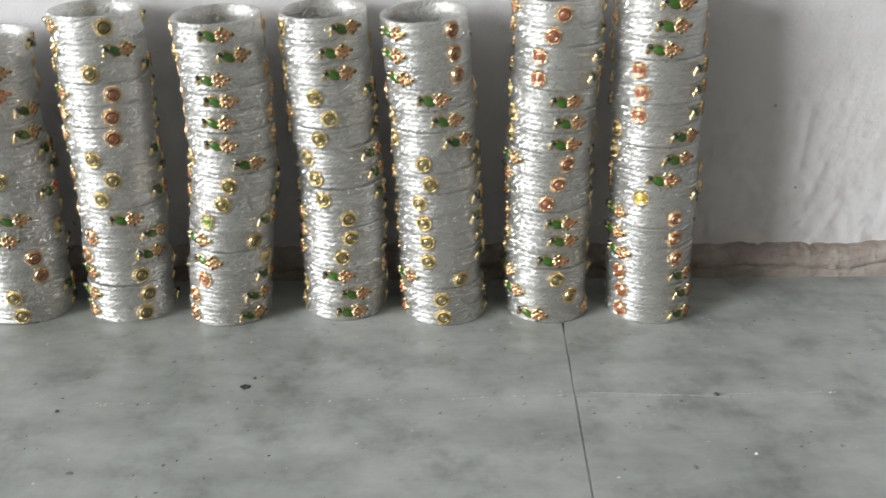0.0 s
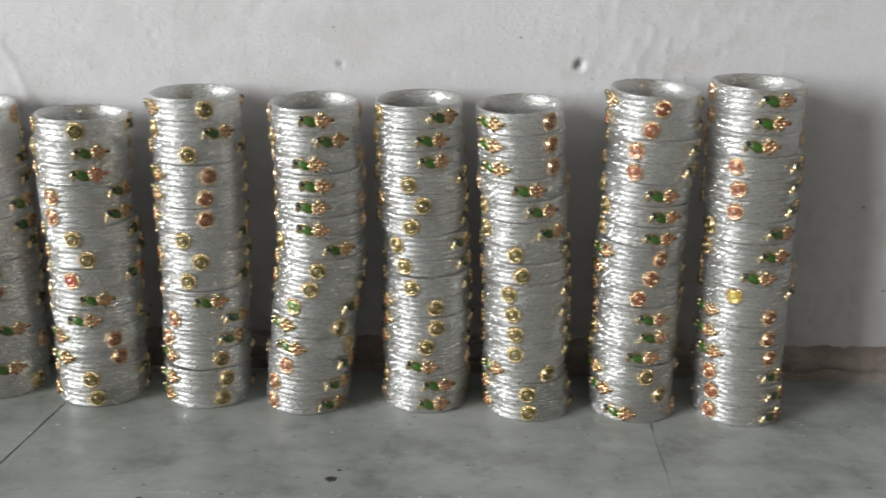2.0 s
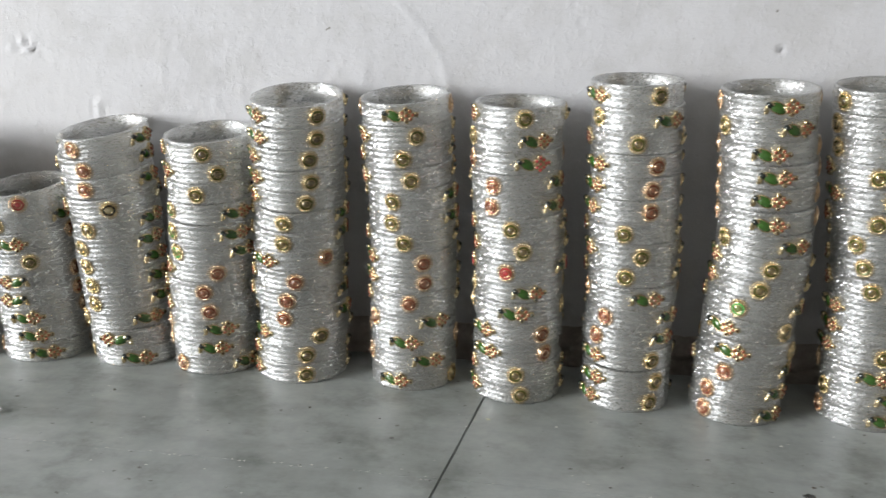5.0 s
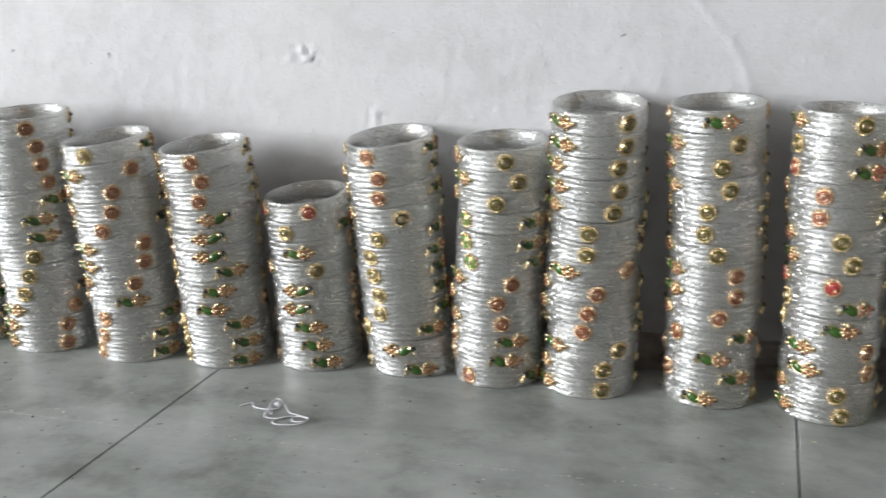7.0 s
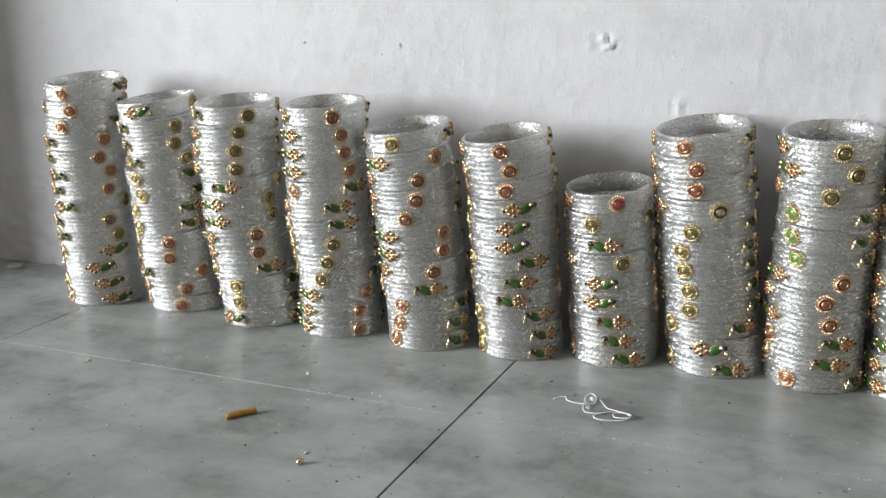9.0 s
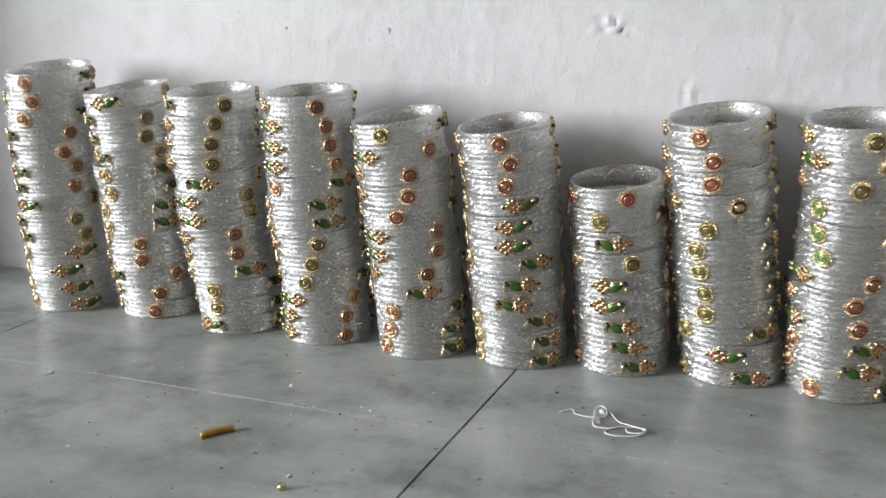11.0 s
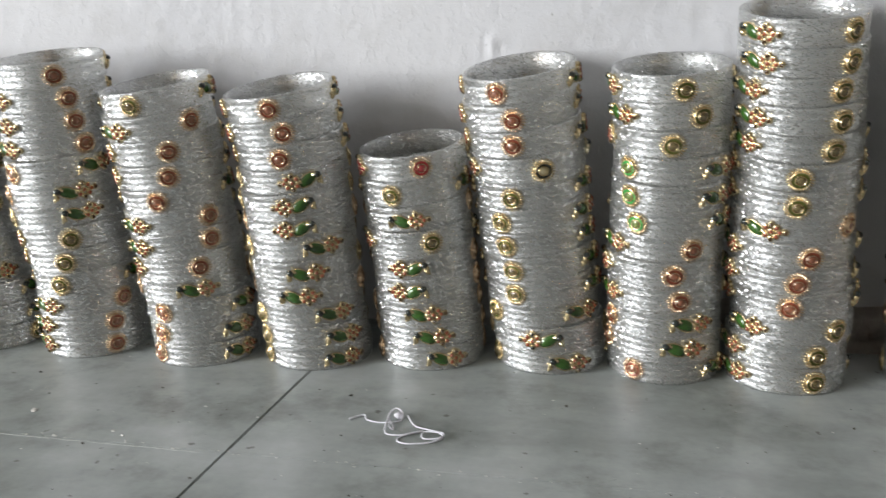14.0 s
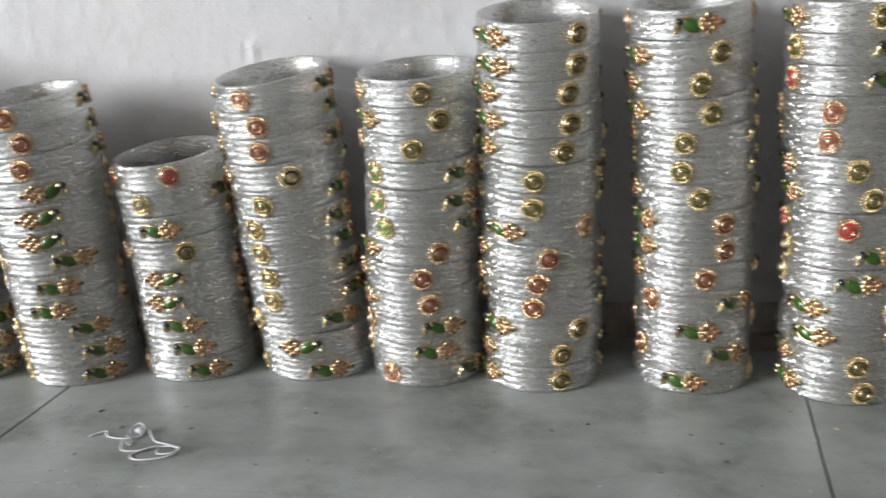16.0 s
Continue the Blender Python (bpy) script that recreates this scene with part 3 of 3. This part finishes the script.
stack("second", 0.0345, 0.01479, [("Qg", 11, -1052.0, 2.9), ("Dg", 59, -1050.9, 3.0), ("Dg", 51, -1048.4, 4.0), ("Dg", 65, -1046.7, 4.7), ("Dg", -8, -1049.1, 1.8), ("Dg", -8, -1046.1, 3.2), ("Dg", -24, -1045.3, 3.0), ("Dg", -21, -1044.6, 2.7), ("Dc", 23, -1041.7, 4.0), ("Dc", 23, -1040.4, 4.1), ("Dc", 67, -1040.3, 3.7), ("Dc", 37, -1037.1, 5.1), ("Dc", 24, -1036.3, 4.6)], 7, flipped=(0, 1, 2, 3, 10))
stack("third", 0.0343, 0.01482, [("Dg", 49, -963.7, -7.5), ("Dg", 38, -963.5, -8.2), ("Dg", 32, -963.2, -9.0), ("Dg", 32, -963.0, -9.8), ("Dg", 94, -960.6, -8.7), ("Dg", 73, -959.9, -9.3), ("Dg", 78, -959.3, -9.7), ("Dc", 47, -957.5, -9.5), ("Dc", 42, -954.0, -8.1), ("Pg", 53, -951.8, -7.5), ("Dg", 0, -949.4, -7.0), ("Dg", 0, -948.2, -7.1), ("Qg", -10, -947.0, -7.1)], 7, flipped=(0, 12))
stack("fourth", 0.0340, 0.01489, [("Dc", 38, -879.7, -3.2), ("Dc", 50, -879.4, -3.9), ("Dc", 55, -879.2, -4.7), ("Dc", 62, -878.8, -5.3), ("Dc", -24, -877.9, -5.9), ("Dc", -47, -877.3, -6.3), ("Pg", 45, -876.6, -6.8), ("Dg", 28, -873.9, -6.4), ("Dg", 15, -871.4, -5.9), ("Dg", 3, -868.8, -5.5), ("Dc", 69, -870.2, -6.8), ("Dc", 56, -868.8, -7.0), ("Dc", 52, -867.5, -7.2)], 6)
stack("fifth", 0.0340, 0.01479, [("Dg", 1, -802.9, -6.0), ("Dc", 60, -801.1, -5.9), ("Dc", 29, -798.3, -5.9), ("Dc", 24, -797.0, -6.3), ("Dc", 8, -795.8, -6.7), ("Dc", 59, -794.6, -6.9), ("Dc", 54, -792.3, -6.8), ("Dc", 35, -789.4, -6.7), ("Dc", -65, -788.2, -6.9), ("Dc", -14, -787.5, -7.7), ("Dc", -21, -786.5, -8.1), ("Dc", -30, -785.2, -8.5)], 7.5)
stack("sixth", 0.0338, 0.01450, [("Dc", 10, -723.1, 2.0), ("Dc", 19, -721.2, 1.8), ("Dc", 9, -718.5, 1.5), ("Qg", 31, -717.3, 1.1), ("Qg", 22, -716.1, 0.4), ("Qc", 19, -715.1, -0.2), ("Pg", 38, -714.2, -0.7), ("Pg", 19, -712.8, -1.3), ("Pc", 7, -711.4, -1.8), ("Pg", 42, -710.1, -2.2), ("Pg", 48, -708.6, -2.6), ("Pg", 42, -707.1, -3.0)], 8)
stack("seventh", 0.0329, 0.01516, [("Dr", 22, -644.8, 15.7), ("Dg", -10, -643.1, 15.0), ("Pc", -0, -641.5, 14.3), ("Dg", 26, -640.3, 13.7), ("Qc", 2, -638.7, 12.8), ("Qc", -2, -637.3, 12.1), ("Pc", 7, -636.2, 11.4), ("Pc", 13, -634.8, 10.7), ("Pc", 25, -633.7, 10.1)], 7)
stack("eighth", 0.0345, 0.01522, [("Dc", -16, -578.0, 25.0), ("Dc", -0, -576.0, 24.2), ("Dc", -5, -573.8, 23.3), ("Dk", 21, -571.8, 22.4), ("Dg", -12, -569.9, 21.6), ("Dg", -26, -568.4, 20.8), ("Dg", -22, -566.7, 20.0), ("Dg", -19, -564.8, 19.1), ("Dg", -20, -562.7, 18.2), ("Dg", -48, -560.8, 17.4), ("Qk", 4, -557.9, 16.3), ("Dg", -65, -556.6, 16.0)], 9)
stack("ninth", 0.0338, 0.01526, [("Dg", 12, -489.5, 21.0), ("Dg", 28, -488.4, 20.2), ("Dg", 1, -487.2, 19.1), ("De", -44, -487.1, 18.4), ("De", -40, -487.2, 17.4), ("De", -30, -487.3, 16.3), ("Dc", 25, -488.6, 15.6), ("Dc", 10, -488.4, 14.6), ("Dc", 15, -488.0, 13.8), ("Dc", -61, -487.8, 13.0), ("Dc", -70, -487.7, 12.2), ("Dc", -30, -487.6, 11.2)], 7.5)
stack("tenth", 0.0343, 0.01523, [("Dg", 40, -418.3, 20.7), ("Dg", 39, -417.8, 20.0), ("Dg", 30, -417.5, 19.1), ("Dg", 31, -417.4, 18.2), ("Dg", 23, -417.5, 17.2), ("Dg", -4, -417.6, 16.2), ("Dg", -4, -417.7, 15.2), ("Dc", 51, -417.7, 14.6), ("Dc", 10, -417.4, 13.6), ("Dc", 1, -416.9, 13.0), ("Dc", -8, -416.1, 12.5), ("Dg", 37, -415.9, 11.9), ("Dg", 22, -415.9, 10.9), ("Dg", 21, -416.0, 10.0)], 10.5)
stack("eleventh", 0.0325, 0.01544, [("Pc", -2, -336.9, 20.9), ("Dg", 22, -335.5, 20.3), ("Dg", 4, -334.5, 19.8), ("Dg", 12, -333.2, 19.2), ("Dg", -15, -330.4, 19.2), ("Dg", -18, -330.1, 18.5), ("Dg", -1, -329.8, 17.6), ("Dc", 22, -329.5, 16.8), ("Dc", 24, -329.2, 16.1), ("Dc", 4, -328.9, 15.3), ("Dc", -50, -328.7, 14.8), ("Pc", -5, -328.5, 13.6), ("Pc", 26, -328.5, 12.9), ("Pg", -19, -328.4, 11.9)], 7)
stack("twelfth", 0.0320, 0.01536, [("Dg", 10, -253.3, 12.6), ("Pg", 25, -253.2, 11.9), ("Pr", 19, -253.1, 10.9), ("Dc", -25, -252.9, 10.0), ("Dc", -29, -252.0, 9.2), ("Dg", -6, -249.9, 8.6), ("Dg", 7, -249.1, 8.0), ("Dr", -13, -248.6, 7.2), ("Pk", 13, -248.3, 6.3), ("Pk", -3, -248.0, 5.5), ("Dc", 34, -247.8, 4.8), ("Dc", 43, -247.5, 3.9), ("Dg", 1, -247.1, 2.9), ("Dg", 9, -246.7, 2.0)], 3)
stack("thirteenth", 0.0318, 0.01550, [("Dg", 25, -171.3, 15.3), ("Pg", 35, -170.9, 14.5), ("Dg", 0, -170.3, 13.5), ("Dc", 24, -169.8, 12.8), ("Dc", 19, -169.3, 11.9), ("Dc", 18, -168.8, 10.9), ("Dg", -13, -168.3, 10.0), ("Dg", 7, -167.8, 9.1), ("Dg", -10, -167.3, 8.2), ("Pc", 13, -166.1, 7.5), ("Dc", -34, -166.4, 6.6), ("Dc", -44, -166.7, 5.8), ("Dg", 28, -166.7, 4.6), ("Dg", 38, -166.4, 3.9), ("Dg", 29, -166.0, 2.8)], 3.5)
stack("fourteenth", 0.0318, 0.01537, [("Pc", 2, -83.6, 8.5), ("Pg", 22, -82.8, 7.8), ("Pc", -10, -81.7, 6.9), ("Pc", -4, -80.8, 6.2), ("Pc", -9, -79.8, 5.5), ("Pc", -9, -78.8, 4.7), ("Pg", 25, -79.1, 3.8), ("Dg", 1, -79.6, 2.5), ("Dg", -7, -80.3, 1.7), ("De", -26, -81.9, 0.7), ("Dg", 41, -83.4, -0.4), ("Dg", 61, -85.0, -1.5), ("Dc", -28, -86.2, -2.6), ("Dc", -49, -87.2, -3.5), ("Dc", -49, -88.3, -4.6)], 5)
stack("fifteenth", 0.0320, 0.01559, [("Pg", 28, -7.9, 16.2), ("Pg", 12, -6.7, 15.2), ("Pg", 13, -5.5, 14.2), ("Dg", -17, -4.3, 13.3), ("Dg", -1, -3.0, 12.4), ("Dg", -16, -1.7, 11.5), ("Dg", -43, -0.6, 10.7), ("Dg", -32, 0.9, 9.7), ("Dg", -23, 2.0, 8.7), ("Dg", 11, 2.2, 7.9), ("Dg", 11, 2.5, 7.0), ("Dg", -0, 2.9, 6.1), ("Pc", -10, 3.1, 5.3), ("Pg", 11, 3.3, 4.3), ("Pc", 7, 3.6, 3.5)], 5)
stack("sixteenth", 0.0320, 0.01558, [("Dc", 35, 65.8, 8.1), ("Dc", 35, 67.3, 7.0), ("Dc", 39, 68.8, 6.0), ("Pc", -2, 70.7, 4.7), ("Pg", 12, 72.1, 3.7), ("Pg", 28, 73.4, 2.8), ("Dg", -18, 74.4, 1.6), ("Dg", -11, 76.1, 0.5), ("Dg", -30, 77.5, -0.6), ("Dg", -24, 78.2, -1.5), ("Dg", -20, 78.8, -2.4), ("Dg", -21, 79.6, -3.4), ("Dg", 27, 80.3, -4.3), ("Dg", -4, 81.5, -5.8), ("Dg", -5, 82.1, -6.6)], 6)
stack("seventeenth", 0.0322, 0.01553, [("Dc", -2, 162.8, 9.2), ("Dc", -15, 163.5, 8.3), ("Dc", -34, 164.2, 7.1), ("Dc", -32, 163.7, 6.2), ("Pg", 4, 163.1, 5.3), ("Pg", 10, 162.7, 4.6), ("Pg", 5, 162.3, 3.8), ("Dc", 17, 162.3, 2.9), ("Dc", 5, 162.4, 1.9), ("Dc", -11, 162.7, 0.8), ("Pc", 5, 163.1, -0.2), ("Pg", 10, 163.6, -1.2), ("Pg", -3, 164.1, -2.2), ("Dg", 6, 164.6, -3.3), ("Dg", 28, 165.1, -4.2), ("Pc", -33, 165.9, -5.5)], 6)
stack("eighteenth", 0.0332, 0.01600, [("Pc", 2, 239.3, 10.4), ("Pc", -3, 240.1, 9.1), ("Pc", -12, 240.8, 7.9), ("Dc", -39, 241.5, 6.8), ("Dc", -34, 242.1, 5.5), ("Dc", -36, 242.5, 4.4), ("Pg", 21, 243.6, 2.9), ("Pg", 13, 244.7, 1.7), ("Pc", -8, 246.1, 0.2), ("Dy", -33, 246.6, -0.9), ("Dc", 16, 246.7, -1.9), ("Dc", 19, 246.9, -2.9), ("Dc", 22, 247.2, -3.9), ("Dc", -56, 247.6, -4.9), ("Dc", -53, 248.1, -6.1), ("Dc", -54, 248.5, -7.3)], 4)


# ---- small things on the floor ----
def tube_thing(name, pts, r, mat, label, category, steps=6, sub=6):
    """A smooth cord through the given points."""
    out = []
    P = [Vector(p) for p in pts]
    for i in range(len(P) - 1):
        a, b, c, d = P[max(i - 1, 0)], P[i], P[i + 1], P[min(i + 2, len(P) - 1)]
        for k in range(sub):
            t = k / sub
            out.append(0.5 * ((2 * b) + (c - a) * t + (2 * a - 5 * b + 4 * c - d) * t * t + (3 * b - a - 3 * c + d) * t**3))
    out.append(P[-1])
    for v in out:
        v.z = r + (v.z - 0.0012) * 0.45 + (0.0002 if v.z > 0.0013 else 0)
    bm = bmesh.new()
    tube(bm, [tuple(v) for v in out], r, 0, steps)
    return tagged(new(name, mesh_of(name, bm, mat)), label, category)


STRING = plain("white_twine", (0.60, 0.59, 0.64), 0.75, scale=900, spread=0.12)
tube_thing("string", [(-0.656, -0.096, 0.0012), (-0.649, -0.091, 0.0026), (-0.646, -0.095, 0.0012), (-0.636, -0.097, 0.0012), (-0.627, -0.095, 0.003), (-0.6275, -0.089, 0.008), (-0.632, -0.086, 0.009),
                      (-0.6345, -0.092, 0.005), (-0.630, -0.100, 0.002), (-0.6285, -0.104, 0.0012), (-0.6315, -0.102, 0.003), (-0.6335, -0.094, 0.006), (-0.633, -0.103, 0.004), (-0.631, -0.109, 0.0012),
                      (-0.622, -0.109, 0.0012), (-0.612, -0.1045, 0.0025), (-0.6165, -0.1075, 0.0030), (-0.623, -0.112, 0.0012), (-0.6225, -0.1165, 0.0012), (-0.616, -0.118, 0.0012), (-0.605, -0.1145, 0.0012), (-0.600, -0.110, 0.0025),
                      (-0.603, -0.106, 0.004), (-0.611, -0.106, 0.003), (-0.610, -0.112, 0.002), (-0.602, -0.112, 0.0035), (-0.600, -0.107, 0.0045), (-0.610, -0.102, 0.0022), (-0.618, -0.098, 0.0014), (-0.624, -0.090, 0.0045)],
           0.00044, STRING, "tangled scrap of white twine lying on the cement floor", "string")


def plastic_piece():
    # translucent plastic piece beside the string, drawn opaque in the twine's white
    bm = bmesh.new()
    bmesh.ops.create_icosphere(bm, subdivisions=2, radius=0.0030)
    for v in bm.verts:
        v.co = v.co * (0.8 + 0.4 * noise.noise(v.co * 400))
        v.co.z = v.co.z * 0.75 + 0.0024
        v.co += Vector((-0.629, -0.091, 0))
    return tagged(new("plastic_scrap", mesh_of("plastic_scrap", bm, STRING)), "small pale plastic piece on the cement floor", "thread")


plastic_piece()


def offcut():
    """A short curved strip of gilt trim."""
    bm = bmesh.new()
    a, b = Vector((-0.8525, -0.2055)), Vector((-0.8395, -0.1895))
    d = (b - a).normalized()
    s = Vector((-d.y, d.x))
    rows = []
    for i in range(9):
        t = i / 8
        c = a + (b - a) * t + s * 0.0012 * math.sin(math.pi * t)
        rows.append([bm.verts.new((*(c + s * u), w)) for u, w in ((-0.0022, 0.0002), (-0.0020, 0.0030), (0.0002, 0.0041), (0.0019, 0.0026), (0.0022, 0.0002))])
    for p, q in zip(rows, rows[1:]):
        for k in range(5):
            bm.faces.new((p[k], q[k], q[(k + 1) % 5], p[(k + 1) % 5]))
    bm.faces.new(rows[0]), bm.faces.new(rows[-1])
    m = plain("gilt_trim", (0.42, 0.24, 0.05), 0.35, 0.5, 300)
    return tagged(new("trim_offcut", mesh_of("trim_offcut", bm, m)), "short curved strip of golden brown trim on the floor", "offcut")


offcut()


def bead():
    bm = bmesh.new()
    vs = add_lathe(bm, [(0.0, 0.0), (0.0016, 0.0002), (0.0025, 0.0015), (0.0025, 0.0024), (0.0015, 0.0037), (0.0006, 0.0040), (0.0006, 0.0034), (0.0, 0.0034)], 12)
    for v in vs:
        v.co += Vector((-0.775, -0.243, 0))
    return tagged(new("bead", mesh_of("bead", bm, GOLD)), "single small gold bead on the cement floor", "bead")


bead()


def fallen_cap():
    """A pale round cap lying at the foot of the wall."""
    bm = bmesh.new()
    vs = add_lathe(bm, [(0.0, 0.0), (0.0072, 0.0), (0.0078, 0.0008), (0.0074, 0.0022), (0.0062, 0.0026), (0.0058, 0.0016), (0.0, 0.0015)], 20)
    for v in vs:
        v.co += Vector((-1.288, 0.040, 0))
    return tagged(new("cap", mesh_of("cap", bm, plain("grey_plastic", (0.45, 0.44, 0.43), 0.4, scale=200))), "pale grey round cap lying on the floor by the wall", "cap")


fallen_cap()


def crumb(x, y, size, mat, seed, thin=0.5):
    rng = random.Random(seed)
    bm = bmesh.new()
    bmesh.ops.create_icosphere(bm, subdivisions=1, radius=1)
    st = (rng.uniform(0.6, 1.5), rng.uniform(0.5, 1.0), thin)
    low = 0
    for v in bm.verts:
        j = rng.uniform(0.7, 1.2)
        v.co = Vector((v.co.x * st[0] * j, v.co.y * st[1] * j, v.co.z * st[2] * j)) * size
        low = min(low, v.co.z)
    a = rng.uniform(0, math.pi)
    for v in bm.verts:
        v.co = Vector((x + v.co.x * math.cos(a) - v.co.y * math.sin(a), y + v.co.x * math.sin(a) + v.co.y * math.cos(a), v.co.z - low * 0.8))
    return flat(mesh_of("crumb", bm, mat))


CHIP = plain("plaster_crumb", (0.55, 0.54, 0.52), 0.8, scale=500)
EARTH = plain("dark_crumb", (0.07, 0.06, 0.05), 0.9, scale=500)
STRAW = plain("pale_straw", (0.52, 0.50, 0.33), 0.7, scale=300)
SCRAPS = [(-1.016, -0.153, 2.6, "s"), (-0.974, -0.114, 1.3, "c"), (-0.841, -0.115, 2.0, "c"), (-0.847, -0.093, 1.0, "d"), (-0.866, -0.193, 1.3, "c"), (-0.779, -0.229, 1.6, "c"),
          (-0.921, -0.241, 1.4, "c"), (-0.819, -0.234, 1.2, "d"), (-0.788, -0.147, 1.2, "d"), (-0.780, -0.131, 1.3, "c"), (-0.262, -0.0575, 1.4, "s"), (0.262, -0.144, 2.4, "d"),
          (-0.178, -0.151, 1.8, "d"), (-0.54, -0.06, 1.4, "d"), (-0.39, -0.062, 1.2, "d"), (-0.665, -0.066, 1.2, "d")]
for i, (x, y, s, k) in enumerate(SCRAPS):
    mt, words = {"s": (STRAW, "pale sliver of straw on the cement floor"), "c": (CHIP, "pale plaster crumb on the cement floor"), "d": (EARTH, "dark crumb of dirt on the cement floor")}[k]
    tagged(new("crumb", crumb(x, y, s / 1000, mt, i, 0.3 if k != "d" else 0.5)), words, "crumb", "crumbs on the floor")


def grit():
    """Sweepings too small to count."""
    rng = random.Random(8)
    bm = bmesh.new()
    for i in range(760):
        x, y = rng.uniform(-1.25, 0.5), -0.36 + 0.33 * rng.random()
        if i > 560:
            y = -0.1425 + rng.gauss(0, 0.0012)
        r = rng.uniform(0.0003, 0.0009) * (1.5 if rng.random() < 0.1 else 1)
        mt = 0 if i > 560 or rng.random() < 0.45 else 1
        c = [bm.verts.new((x + r * rng.uniform(0.6, 1.6) * math.cos(a), y + r * rng.uniform(0.6, 1.3) * math.sin(a), 0.0001)) for a in (0.2, 1.9, 3.3, 4.9)]
        t = bm.verts.new((x, y, r * rng.uniform(0.4, 0.9)))
        for k in range(4):
            bm.faces.new((c[k], c[(k + 1) % 4], t)).material_index = mt
    return tagged(new("grit", flat(mesh_of("grit", bm, [CHIP, EARTH]))), "scattered fine grit and dust on the cement floor", "grit", kind="stuff")


grit()


def scratch_line():
    """Pale cement dust standing in the shallow cross joint, in broken runs."""
    rng = random.Random(21)
    bm = bmesh.new()
    for x0, x1, y0, y1 in ((-1.30, -0.72, -0.1415, -0.1450), (0.176, 0.275, -0.1375, -0.1465)):
        x = x0
        while x < x1:
            run = min(rng.uniform(0.008, 0.05), x1 - x + 0.001)
            n = max(2, int(run / 0.004))
            w = rng.uniform(0.00022, 0.0005)
            prev = None
            for i in range(n + 1):
                px = x + run * i / n
                py = y0 + (y1 - y0) * (px - x0) / (x1 - x0) + rng.gauss(0, 0.00018)
                ww = w * (0.4 if i in (0, n) else rng.uniform(0.6, 1.3))
                row = [bm.verts.new((px, py - ww, 0.00005)), bm.verts.new((px, py, 0.00035)), bm.verts.new((px, py + ww, 0.00005))]
                if prev:
                    bm.faces.new((prev[0], row[0], row[1], prev[1]))
                    bm.faces.new((prev[1], row[1], row[2], prev[2]))
                prev = row
            x += run + (rng.uniform(0.002, 0.012) if rng.random() < 0.5 else 0.0)
    return tagged(new("joint_dust", mesh_of("joint_dust", bm, plain("cement_dust", (0.40, 0.41, 0.40), 0.85, scale=300))), "pale cement dust in the shallow cross joint of the floor", "dust", kind="stuff")


scratch_line()


def pock(x, y, r):
    """A shallow crater in the cement with a pale broken lip."""
    bm = bmesh.new()
    vs = add_lathe(bm, [(r * 1.5, 0.0001), (r * 1.05, 0.0007), (r * 0.75, 0.0004), (r * 0.3, 0.0002), (0.0, 0.00015)], 12)
    rng = random.Random(int(x * 1e4))
    for v in vs:
        k = 0.75 + 0.5 * rng.random()
        v.co = (v.co.x * k + x, v.co.y * k + y, v.co.z * (0.6 + 0.8 * rng.random()))
    return tagged(new("pock", mesh_of("pock", bm, JOINT)), "shallow chipped pock in the cement floor", "pock", kind="structure")


pock(-0.061, -0.124, 0.0024)
